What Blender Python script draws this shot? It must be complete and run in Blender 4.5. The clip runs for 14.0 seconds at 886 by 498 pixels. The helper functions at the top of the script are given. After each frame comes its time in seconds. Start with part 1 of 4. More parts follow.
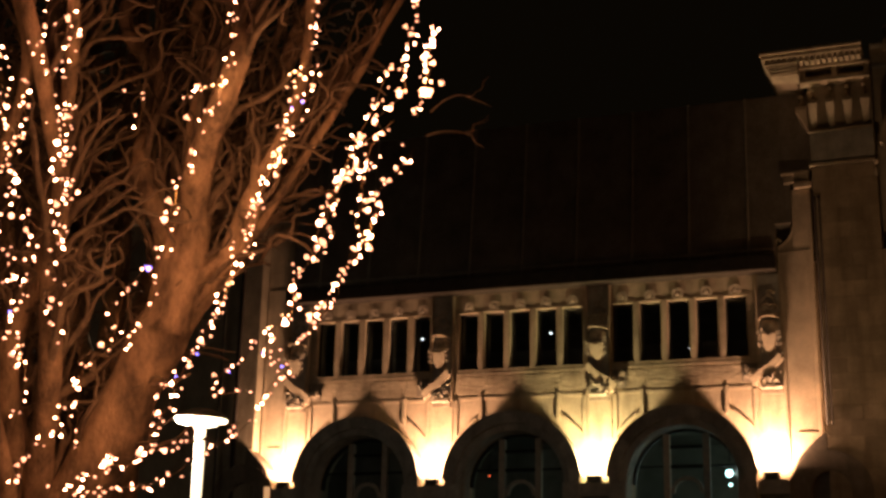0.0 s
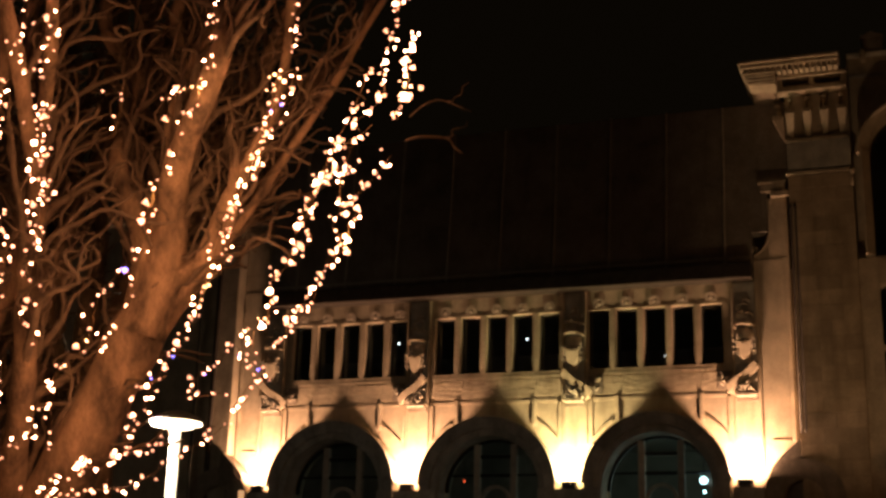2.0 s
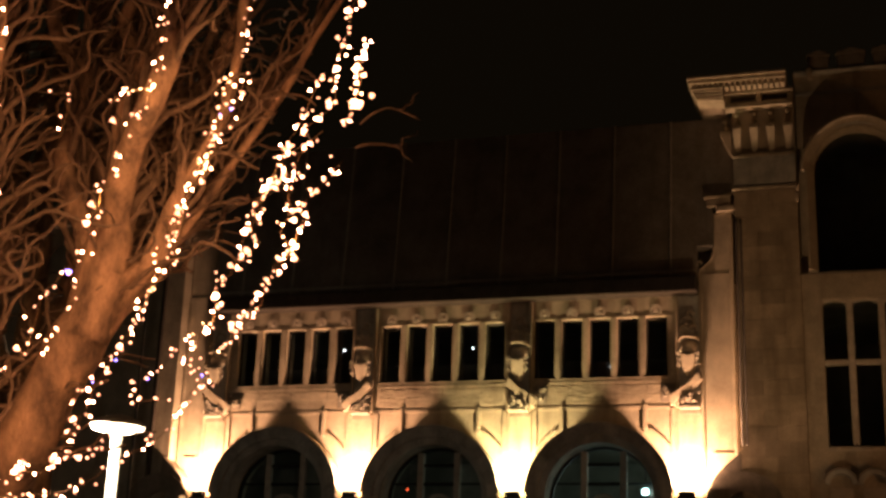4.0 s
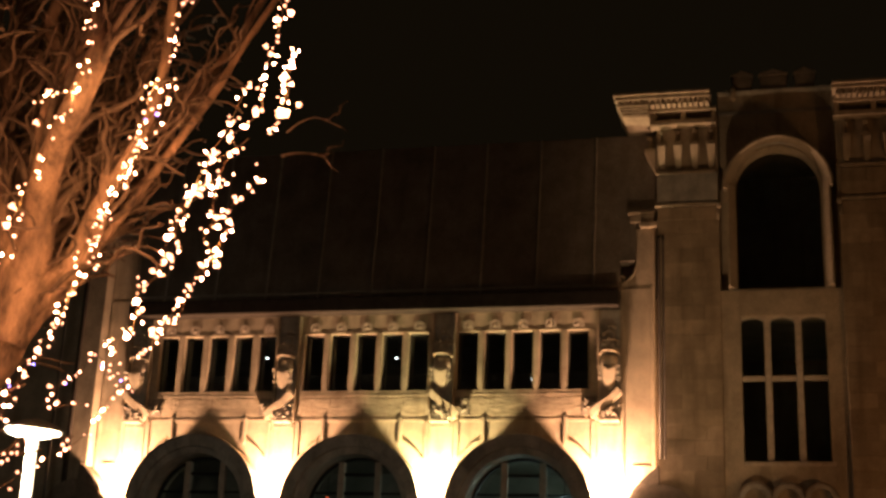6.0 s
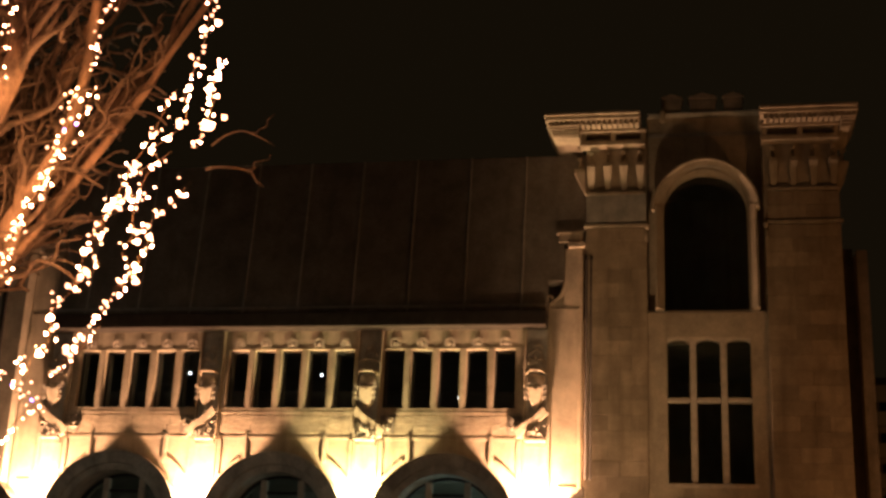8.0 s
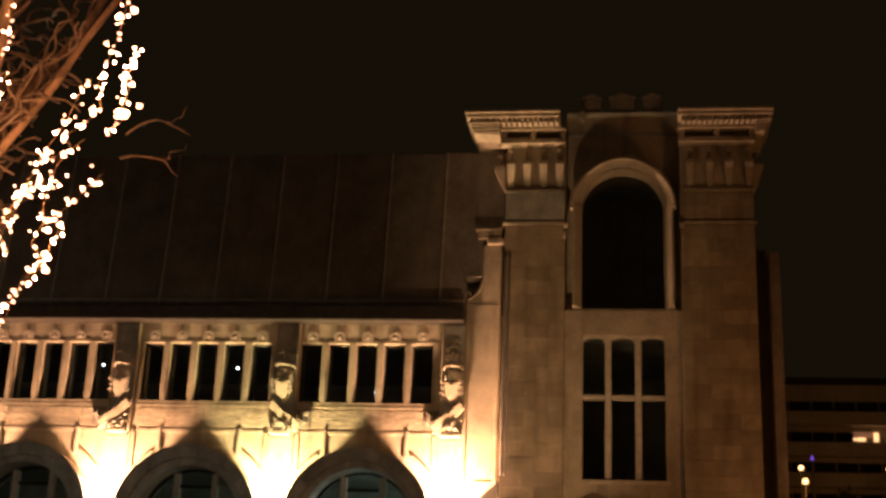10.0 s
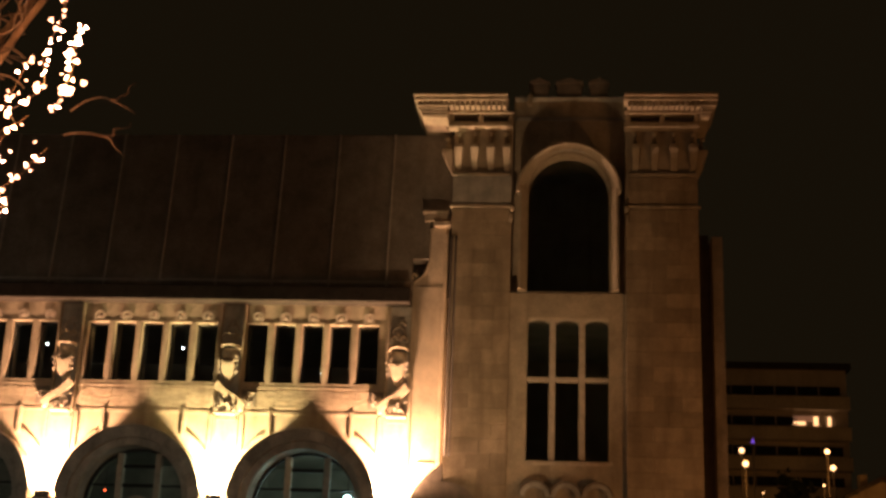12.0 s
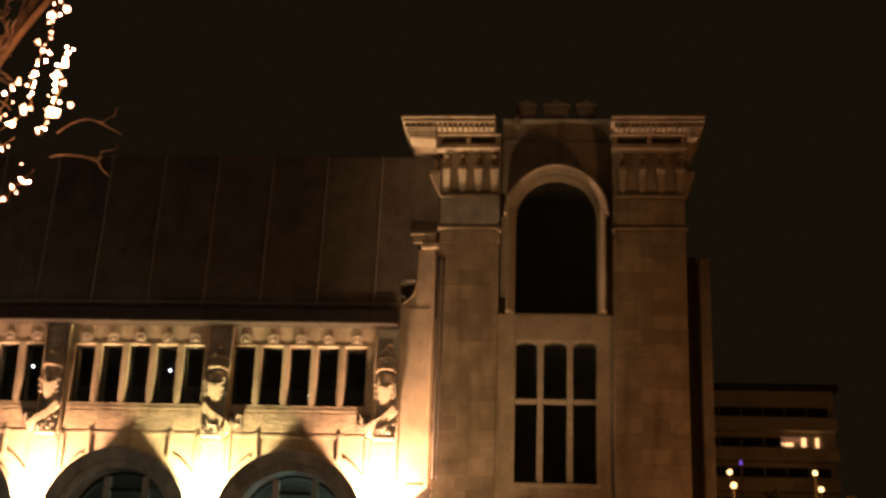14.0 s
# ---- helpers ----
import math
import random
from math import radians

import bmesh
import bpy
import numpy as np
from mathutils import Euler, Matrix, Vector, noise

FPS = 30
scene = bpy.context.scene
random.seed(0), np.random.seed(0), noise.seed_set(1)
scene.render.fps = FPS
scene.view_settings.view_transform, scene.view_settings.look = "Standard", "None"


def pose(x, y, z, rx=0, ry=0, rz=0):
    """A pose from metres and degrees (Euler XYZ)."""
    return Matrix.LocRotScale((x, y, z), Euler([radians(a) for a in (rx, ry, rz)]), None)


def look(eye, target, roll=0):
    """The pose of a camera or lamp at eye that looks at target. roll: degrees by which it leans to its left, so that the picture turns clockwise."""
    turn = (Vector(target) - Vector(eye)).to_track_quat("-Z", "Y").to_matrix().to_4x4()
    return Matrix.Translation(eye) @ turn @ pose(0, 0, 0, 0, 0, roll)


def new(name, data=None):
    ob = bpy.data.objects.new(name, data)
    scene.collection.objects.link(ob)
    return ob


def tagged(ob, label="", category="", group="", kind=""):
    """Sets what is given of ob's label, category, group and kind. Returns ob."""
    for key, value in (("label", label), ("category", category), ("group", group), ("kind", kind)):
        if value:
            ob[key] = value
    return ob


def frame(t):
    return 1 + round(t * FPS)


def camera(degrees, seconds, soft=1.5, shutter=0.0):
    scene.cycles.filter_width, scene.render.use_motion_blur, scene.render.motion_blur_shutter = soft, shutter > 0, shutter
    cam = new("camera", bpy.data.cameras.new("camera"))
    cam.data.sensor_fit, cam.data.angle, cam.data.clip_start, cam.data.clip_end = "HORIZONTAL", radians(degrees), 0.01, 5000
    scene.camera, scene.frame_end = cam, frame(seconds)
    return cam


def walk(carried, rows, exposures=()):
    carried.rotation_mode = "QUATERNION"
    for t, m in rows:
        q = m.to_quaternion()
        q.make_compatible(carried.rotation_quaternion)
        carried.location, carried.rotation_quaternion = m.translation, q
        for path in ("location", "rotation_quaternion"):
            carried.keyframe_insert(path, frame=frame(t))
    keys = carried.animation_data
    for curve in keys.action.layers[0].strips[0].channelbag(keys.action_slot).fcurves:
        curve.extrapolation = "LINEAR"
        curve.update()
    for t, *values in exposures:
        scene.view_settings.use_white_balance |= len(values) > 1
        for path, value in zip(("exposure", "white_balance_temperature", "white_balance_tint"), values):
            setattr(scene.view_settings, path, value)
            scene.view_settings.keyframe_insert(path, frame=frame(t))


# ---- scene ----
cam = camera(36.87, 14.0, soft=3.0)
walk(cam, [
    (0.0, pose(-0.040, -0.008, 1.582, 105.945, -1.172, 20.741)),
    (0.5, pose(-0.044, -0.005, 1.585, 106.025, -1.247, 20.547)),
    (1.0, pose(-0.037, -0.022, 1.578, 106.065, -1.308, 20.322)),
    (1.5, pose(-0.038, -0.026, 1.576, 106.114, -1.418, 20.019)),
    (2.0, pose(-0.044, -0.008, 1.581, 106.184, -1.489, 19.632)),
    (4.5, pose(-0.043, -0.010, 1.588, 106.720, -2.118, 16.306)),
    (5.0, pose(-0.031, -0.029, 1.588, 106.853, -2.243, 15.417)),
    (5.5, pose(-0.010, -0.063, 1.576, 107.005, -2.237, 14.584)),
    (6.0, pose(0.000, -0.073, 1.576, 107.145, -2.248, 13.751)),
    (6.5, pose(0.025, -0.108, 1.559, 107.305, -2.195, 12.960)),
    (7.0, pose(0.016, -0.061, 1.589, 107.473, -2.147, 12.208)),
    (7.5, pose(-0.003, 0.022, 1.623, 107.717, -2.219, 11.401)),
    (8.0, pose(-0.046, 0.123, 1.670, 107.962, -2.297, 10.493)),
    (10.5, pose(0.011, 0.106, 1.656, 107.791, -2.147, 6.136)),
    (11.0, pose(0.027, 0.080, 1.647, 107.576, -2.134, 5.416)),
    (11.5, pose(0.055, 0.022, 1.619, 107.345, -2.115, 4.938)),
    (12.0, pose(0.060, 0.003, 1.601, 107.256, -2.066, 4.669)),
    (12.5, pose(0.051, 0.017, 1.603, 107.411, -2.056, 4.602)),
    (13.0, pose(0.044, 0.031, 1.615, 107.677, -2.069, 4.571)),
    (13.5, pose(0.058, 0.015, 1.606, 107.958, -2.012, 4.454)),
    (14.0, pose(0.059, 0.015, 1.609, 108.199, -1.875, 4.176)),
], exposures=[(0.0, -0.3), (2.0, -0.2), (4.5, 0.3), (6.5, 0.8), (8.0, 1.05), (10.5, 1.25), (14.0, 1.35)])

# ---------------------------------------------------------------- night sky
world = bpy.data.worlds.new("night_sky")
scene.world = world
world.use_nodes = True
wn = world.node_tree.nodes
wn["Background"].inputs["Color"].default_value = (1.0, 0.66, 0.30, 1)
wn["Background"].inputs["Strength"].default_value = 0.003


# ---------------------------------------------------------------- materials
def material(name, base, rough=0.8, metal=0.0, scale=4.0, spread=0.25, bump=0.3, fine=60.0, tint=None, per_object=0.0,
             stain=0.0, emit=None, power=0.0, stretch=(1, 1, 1)):
    """A surface with large stains, fine grain and relief, in object metres."""
    m = bpy.data.materials.new(name)
    m.use_nodes = True
    n, l = m.node_tree.nodes, m.node_tree.links
    p = n["Principled BSDF"]
    p.inputs["Roughness"].default_value = rough
    p.inputs["Metallic"].default_value = metal
    geo = n.new("ShaderNodeNewGeometry")
    mapping = n.new("ShaderNodeMapping")
    mapping.inputs["Scale"].default_value = stretch
    l.new(geo.outputs["Position"], mapping.inputs["Vector"])
    big = n.new("ShaderNodeTexNoise")
    big.inputs["Scale"].default_value = scale
    big.inputs["Detail"].default_value = 6
    big.inputs["Roughness"].default_value = 0.65
    l.new(mapping.outputs[0], big.inputs["Vector"])
    small = n.new("ShaderNodeTexNoise")
    small.inputs["Scale"].default_value = fine
    small.inputs["Detail"].default_value = 4
    l.new(mapping.outputs[0], small.inputs["Vector"])
    ramp = n.new("ShaderNodeValToRGB")
    dark = [c * (1 - spread) for c in base]
    light = [min(1, c * (1 + spread)) for c in (tint or base)]
    ramp.color_ramp.elements[0].position, ramp.color_ramp.elements[1].position = 0.32, 0.68
    ramp.color_ramp.elements[0].color = (*dark, 1)
    ramp.color_ramp.elements[1].color = (*light, 1)
    l.new(big.outputs["Fac"], ramp.inputs["Fac"])
    colour = ramp.outputs["Color"]
    grain = n.new("ShaderNodeMix")
    grain.data_type, grain.blend_type = "RGBA", "OVERLAY"
    grain.inputs["Factor"].default_value = 0.35
    l.new(colour, grain.inputs["A"])
    l.new(small.outputs["Fac"], grain.inputs["B"])
    colour = grain.outputs["Result"]
    if stain:
        streak = n.new("ShaderNodeTexNoise")
        streak.inputs["Scale"].default_value = 1.0
        streak.inputs["Detail"].default_value = 5
        sm = n.new("ShaderNodeMapping")
        sm.inputs["Scale"].default_value = (3.2, 3.2, 0.5)
        l.new(geo.outputs["Position"], sm.inputs["Vector"])
        l.new(sm.outputs[0], streak.inputs["Vector"])
        cut = n.new("ShaderNodeMapRange")
        cut.inputs["From Min"].default_value, cut.inputs["From Max"].default_value = 0.5, 0.72
        cut.inputs["To Max"].default_value = stain
        l.new(streak.outputs["Fac"], cut.inputs["Value"])
        mix = n.new("ShaderNodeMix")
        mix.data_type = "RGBA"
        l.new(cut.outputs[0], mix.inputs["Factor"])
        l.new(colour, mix.inputs["A"])
        mix.inputs["B"].default_value = (base[0] * 0.35, base[1] * 0.33, base[2] * 0.3, 1)
        colour = mix.outputs["Result"]
    if per_object:
        info = n.new("ShaderNodeObjectInfo")
        hsv = n.new("ShaderNodeHueSaturation")
        vary = n.new("ShaderNodeMapRange")
        vary.inputs["To Min"].default_value, vary.inputs["To Max"].default_value = 1 - per_object, 1 + per_object
        l.new(info.outputs["Random"], vary.inputs["Value"])
        l.new(vary.outputs[0], hsv.inputs["Value"])
        l.new(colour, hsv.inputs["Color"])
        colour = hsv.outputs["Color"]
    l.new(colour, p.inputs["Base Color"])
    if bump:
        b = n.new("ShaderNodeBump")
        b.inputs["Strength"].default_value = bump
        b.inputs["Distance"].default_value = 0.02
        add = n.new("ShaderNodeMath")
        l.new(big.outputs["Fac"], add.inputs[0])
        l.new(small.outputs["Fac"], add.inputs[1])
        l.new(add.outputs[0], b.inputs["Height"])
        l.new(b.outputs[0], p.inputs["Normal"])
    if emit:
        p.inputs["Emission Color"].default_value = (*emit, 1)
        p.inputs["Emission Strength"].default_value = power
    return m


def glass_material(name):
    m = bpy.data.materials.new(name)
    m.use_nodes = True
    p = m.node_tree.nodes["Principled BSDF"]
    p.inputs["Base Color"].default_value = (0.75, 0.82, 0.8, 1)
    p.inputs["Roughness"].default_value = 0.03
    p.inputs["Transmission Weight"].default_value = 1.0
    p.inputs["IOR"].default_value = 1.45
    return m


STONE = material("limestone", (0.46, 0.39, 0.28), 0.85, scale=1.7, spread=0.22, bump=0.3, fine=30, stain=0.5)
ASHLAR = material("ashlar", (0.42, 0.34, 0.23), 0.88, scale=2.2, spread=0.2, bump=0.35, fine=30, per_object=0.18, stain=0.5)
CARVED = material("carved_stone", (0.48, 0.43, 0.34), 0.85, scale=9, spread=0.35, bump=0.5, fine=50, stain=0.5)
RELIEF = material("apron_relief", (0.44, 0.37, 0.26), 0.88, scale=3.4, spread=0.3, bump=1.0, fine=14, stain=0.5, per_object=0.12, stretch=(0.7, 1, 2.2))
HOOD = material("weathered_stone", (0.49, 0.48, 0.42), 0.9, scale=2.5, spread=0.3, bump=0.4, fine=30, stain=0.5)
# darker copy of the stone, with shade put into the colour
SHADED = material("shaded_stone", (0.27, 0.23, 0.18), 0.9, scale=2.5, spread=0.3, bump=0.4, fine=30, stain=0.5)
VOUSSOIR = material("arch_stone", (0.49, 0.48, 0.42), 0.9, scale=2.5, spread=0.3, bump=0.4, fine=30, stain=0.5, per_object=0.16)
SLATE = material("zinc_roof", (0.27, 0.24, 0.20), 0.6, scale=1.5, spread=0.3, bump=0.15, fine=20, stain=0.3, per_object=0.1)
SEAM = material("zinc_seam", (0.48, 0.44, 0.38), 0.5, scale=6, spread=0.2, bump=0.1)
GUTTER = material("gutter_metal", (0.06, 0.05, 0.04), 0.5, 0.4, scale=5, spread=0.3, bump=0.15)
FRAME = material("window_stonework", (0.55, 0.48, 0.38), 0.85, scale=6, spread=0.2, bump=0.2)
LEAD = material("window_leads", (0.03, 0.03, 0.028), 0.6, 0.5, scale=8, bump=0.1)
INTERIOR = material("interior_plaster", (0.35, 0.33, 0.29), 0.9, scale=2, bump=0.1)
GLASS = glass_material("window_glass")
BARK = material("plane_bark", (0.17, 0.115, 0.065), 0.95, scale=5, spread=0.6, bump=1.0, fine=45, tint=(0.27, 0.18, 0.10), stretch=(1, 1, 0.45))
TWIG = material("twig_bark", (0.125, 0.087, 0.05), 0.9, scale=14, spread=0.4, bump=0.4, fine=80)
WIRE = material("light_wire", (0.16, 0.10, 0.04), 0.5, scale=20, spread=0.2, bump=0.1)
POST = material("painted_post", (0.44, 0.40, 0.34), 0.45, scale=5, spread=0.08, bump=0.08, fine=90)
METAL = material("floodlight_metal", (0.07, 0.065, 0.06), 0.5, 0.6, scale=12, spread=0.3, bump=0.1)
PAVING = material("paving", (0.12, 0.11, 0.10), 0.85, scale=0.8, spread=0.25, bump=0.3, fine=15, stain=0.2)
RENDER = material("block_render", (0.5, 0.46, 0.40), 0.9, scale=0.6, spread=0.15, bump=0.15, fine=10, stain=0.2)
DARKPANE = material("unlit_panes", (0.02, 0.02, 0.022), 0.15, scale=2, spread=0.2, bump=0.0)
LEAF = material("dark_foliage", (0.06, 0.075, 0.03), 0.7, scale=3, spread=0.4, bump=0.2)
BULB = material("warm_bulb", (1, 0.85, 0.6), 0.3, bump=0, emit=(1.0, 0.36, 0.20), power=17)
BLUEBULB = material("blue_bulb", (0.5, 0.5, 1), 0.3, bump=0, emit=(0.2, 0.16, 1.0), power=9)
# the bulbs of a string burn unevenly
tree_nodes = BULB.node_tree
lot = tree_nodes.nodes.new("ShaderNodeObjectInfo")
burn = tree_nodes.nodes.new("ShaderNodeMapRange")
burn.inputs["To Min"].default_value, burn.inputs["To Max"].default_value = 3.0, 90
skew = tree_nodes.nodes.new("ShaderNodeMath")
skew.operation = "POWER"
skew.inputs[1].default_value = 5.0
tree_nodes.links.new(lot.outputs["Random"], skew.inputs[0])
tree_nodes.links.new(skew.outputs[0], burn.inputs["Value"])
tree_nodes.links.new(burn.outputs[0], tree_nodes.nodes["Principled BSDF"].inputs["Emission Strength"])
GLOW = material("lamp_diffuser", (1, 0.95, 0.85), 0.3, bump=0, emit=(1.0, 0.78, 0.5), power=14)
FLOODFACE = material("flood_lens", (1, 0.9, 0.7), 0.2, bump=0, emit=(1.0, 0.72, 0.4), power=9)
COOL = material("cool_lamp", (0.9, 1, 1), 0.3, bump=0, emit=(0.55, 0.95, 1.0), power=9)
WHITEDOT = material("indoor_lamp", (1, 1, 1), 0.3, bump=0, emit=(0.9, 0.95, 1.0), power=5)
REDDOT = material("red_lamp", (1, 0.2, 0.1), 0.3, bump=0, emit=(1.0, 0.12, 0.04), power=2)
BLUEDOT = material("blue_sign", (0.1, 0.15, 1), 0.3, bump=0, emit=(0.22, 0.08, 0.75), power=0.4)
LITROOM = material("lit_window", (1, 0.9, 0.7), 0.3, bump=0, emit=(1.0, 0.5, 0.22), power=0.8)
DIMROOM = material("dim_blind", (0.6, 0.45, 0.35), 0.7, bump=0, emit=(1.0, 0.42, 0.22), power=0.07)
ORANGE = material("sodium_lamp", (1, 0.8, 0.5), 0.3, bump=0, emit=(1.0, 0.50, 0.2), power=1.8)


# ---------------------------------------------------------------- mesh helpers
def box(bm, x0, x1, y0, y1, z0, z1):
    v = [bm.verts.new((x, y, z)) for z in (z0, z1) for y in (y0, y1) for x in (x0, x1)]
    for f in ((0, 2, 3, 1), (4, 5, 7, 6), (0, 1, 5, 4), (1, 3, 7, 5), (3, 2, 6, 7), (2, 0, 4, 6)):
        bm.faces.new([v[i] for i in f])
    return v


def prism(bm, outline, y0, y1):
    """An outline of (x, z) pushed through from y0 to y1."""
    a = [bm.verts.new((x, y0, z)) for x, z in outline]
    b = [bm.verts.new((x, y1, z)) for x, z in outline]
    bm.faces.new(a)
    bm.faces.new(b[::-1])
    for i in range(len(a)):
        j = (i + 1) % len(a)
        bm.faces.new((a[j], a[i], b[i], b[j]))


def ring(bm, cx, cz, r0, r1, y0, y1, a0=0.0, a1=180.0, steps=36):
    """A thick arch of inner radius r0 and outer radius r1."""
    rows = []
    for i in range(steps + 1):
        a = radians(a0 + (a1 - a0) * i / steps)
        c, s = math.cos(a), math.sin(a)
        rows.append([bm.verts.new((cx + r * c, y, cz + r * s)) for r, y in ((r0, y0), (r1, y0), (r1, y1), (r0, y1))])
    for p, q in zip(rows, rows[1:]):
        for k in range(4):
            bm.faces.new((p[k], p[(k + 1) % 4], q[(k + 1) % 4], q[k]))
    bm.faces.new(rows[0])
    bm.faces.new(rows[-1][::-1])


def splay(bm, cx, cz, r_back, r_front, y_front, y_back, steps=40):
    """A half-round arch whose inner face slants from a wide front to a narrow back."""
    rows = []
    for i in range(steps + 1):
        a = math.pi * i / steps
        c, s = math.cos(a), math.sin(a) * (1 + 0.03 * math.sin(a) ** 6)
        rows.append([bm.verts.new((cx + r * c, y, cz + r * s)) for r, y in ((r_back, y_back), (r_front, y_front), (r_front + 0.05, y_front), (r_front + 0.05, y_back))])
    for p, q in zip(rows, rows[1:]):
        for k in range(4):
            bm.faces.new((p[k], p[(k + 1) % 4], q[(k + 1) % 4], q[k]))
    bm.faces.new(rows[0])
    bm.faces.new(rows[-1][::-1])


def tube(bm, pts, radii, sides=7):
    loops = []
    for i, p in enumerate(pts):
        d = (pts[min(i + 1, len(pts) - 1)] - pts[max(i - 1, 0)]).normalized()
        u = d.cross(Vector((0.3, 1, 0.2))).normalized()
        w = d.cross(u)
        loops.append([bm.verts.new(p + (u * math.cos(k * math.tau / sides) + w * math.sin(k * math.tau / sides)) * radii[i]) for k in range(sides)])
    for a, b in zip(loops, loops[1:]):
        for k in range(sides):
            bm.faces.new((a[k], a[(k + 1) % sides], b[(k + 1) % sides], b[k]))
    bm.faces.new(loops[0][::-1])
    bm.faces.new(loops[-1])


def lathe(bm, profile, cx, cy, sides=24):
    """A turned form from (radius, z) pairs."""
    rows = [[bm.verts.new((cx + r * math.cos(k * math.tau / sides), cy + r * math.sin(k * math.tau / sides), z)) for k in range(sides)] for r, z in profile]
    for a, b in zip(rows, rows[1:]):
        for k in range(sides):
            bm.faces.new((a[k], a[(k + 1) % sides], b[(k + 1) % sides], b[k]))
    bm.faces.new(rows[0][::-1])
    bm.faces.new(rows[-1])


def blob(bm, x, y, z, sx, sy, sz, rough=0.0, detail=2, rot=None):
    made = bmesh.ops.create_icosphere(bm, subdivisions=detail, radius=1.0)
    for v in made["verts"]:
        k = 1 + rough * noise.noise(v.co * 2.3 + Vector((x, y, z)) * 3)
        c = Vector((v.co.x * sx * k, v.co.y * sy * k, v.co.z * sz * k))
        if rot:
            c = rot @ c
        v.co = c + Vector((x, y, z))


def finish(bm, smooth=False, bevel=0.0):
    bmesh.ops.recalc_face_normals(bm, faces=bm.faces)
    if bevel:
        bmesh.ops.bevel(bm, geom=[e for e in bm.edges if e.calc_face_angle(0) > 0.6], offset=bevel, segments=2, affect="EDGES", profile=0.6)
    for f in bm.faces:
        f.smooth = smooth


def mesh_of(name, bm, mat, smooth=False, bevel=0.0):
    finish(bm, smooth, bevel)
    me = bpy.data.meshes.new(name)
    bm.to_mesh(me)
    bm.free()
    me.materials.append(mat)
    return me


def part(name, bm, mat, parent=None, label="", smooth=False, bevel=0.0):
    ob = new(name, mesh_of(name, bm, mat, smooth, bevel))
    if parent:
        ob.parent = parent
        ob.matrix_parent_inverse = parent.matrix_basis.inverted()
    if label:
        ob["label"] = label
    return ob


def empty(name, x=0.0, y=0.0, z=0.0):
    ob = new(name)
    ob.empty_display_size = 0.2
    ob.matrix_basis = Matrix.Translation((x, y, z))
    return ob


def boxes(*spans):
    bm = bmesh.new()
    for s in spans:
        box(bm, *s)
    return bm


# ---------------------------------------------------------------- the plan
WALL = 30.0            # face of the long front
BACK = 30.5
BAYS = (-13.50, -9.57, -5.64)
COLUMNS = (-15.47, -11.54, -7.61, -3.65)
GROUPS = dict(zip(BAYS, (-13.42, -9.57, -5.72)))   # middles of the window groups
HOOD_FRONT = 29.32
ARCH_Z, ARCH_R, ARCH_IN = 4.82, 1.63, 1.24
TOWER = 29.47          # face of the tower
WIN_W, WIN_STEP, WIN_LO, WIN_HI = 0.50, 0.66, 7.66, 9.05

# ---------------------------------------------------------------- floodlights
for i, (x, hue, watts) in enumerate(((COLUMNS[0], (1.0, 0.52, 0.30), 290), (COLUMNS[1], (1.0, 0.52, 0.30), 262),
                                     (COLUMNS[2], (1.0, 0.73, 0.36), 222), (COLUMNS[3] - 0.05, (1.0, 0.52, 0.30), 305))):
    lamp = bpy.data.lights.new("flood_beam", "AREA")
    lamp.shape, lamp.size, lamp.size_y = "RECTANGLE", 0.24, 0.12
    lamp.energy, lamp.color = watts, hue
    ob = new("flood_beam", lamp)
    ob.matrix_basis = pose(x, 29.42, 5.02, 180 - 14, 0, 0)
    tagged(ob, kind="structure")
    flood = empty("floodlight", x, 29.5, 4.8)
    part("base", boxes((x - 0.2, x + 0.2, 29.37, 29.67, 4.805, 4.84)), METAL, flood)
    housing = part("housing", boxes((x - 0.15, x + 0.15, 29.35, 29.50, 4.85, 4.975)), METAL, flood, bevel=0.012)
    part("bracket", boxes((x - 0.18, x - 0.155, 29.41, 29.45, 4.84, 4.96)), METAL, flood)
    part("bracket", boxes((x + 0.155, x + 0.18, 29.41, 29.45, 4.84, 4.96)), METAL, flood)
    part("lens", boxes((x - 0.13, x + 0.13, 29.36, 29.49, 4.977, 4.987)), FLOODFACE, housing, "glowing warm lens")
    tagged(flood, "small dark metal floodlight shining up the stone wall", "floodlight", "floodlights between the arches")

# ---------------------------------------------------------------- ground
bm = bmesh.new()
box(bm, -900, 900, -600, 1400, -0.5, 0.0)
tagged(part("ground", bm, PAVING), "dark paved ground of the square", "ground", kind="structure")

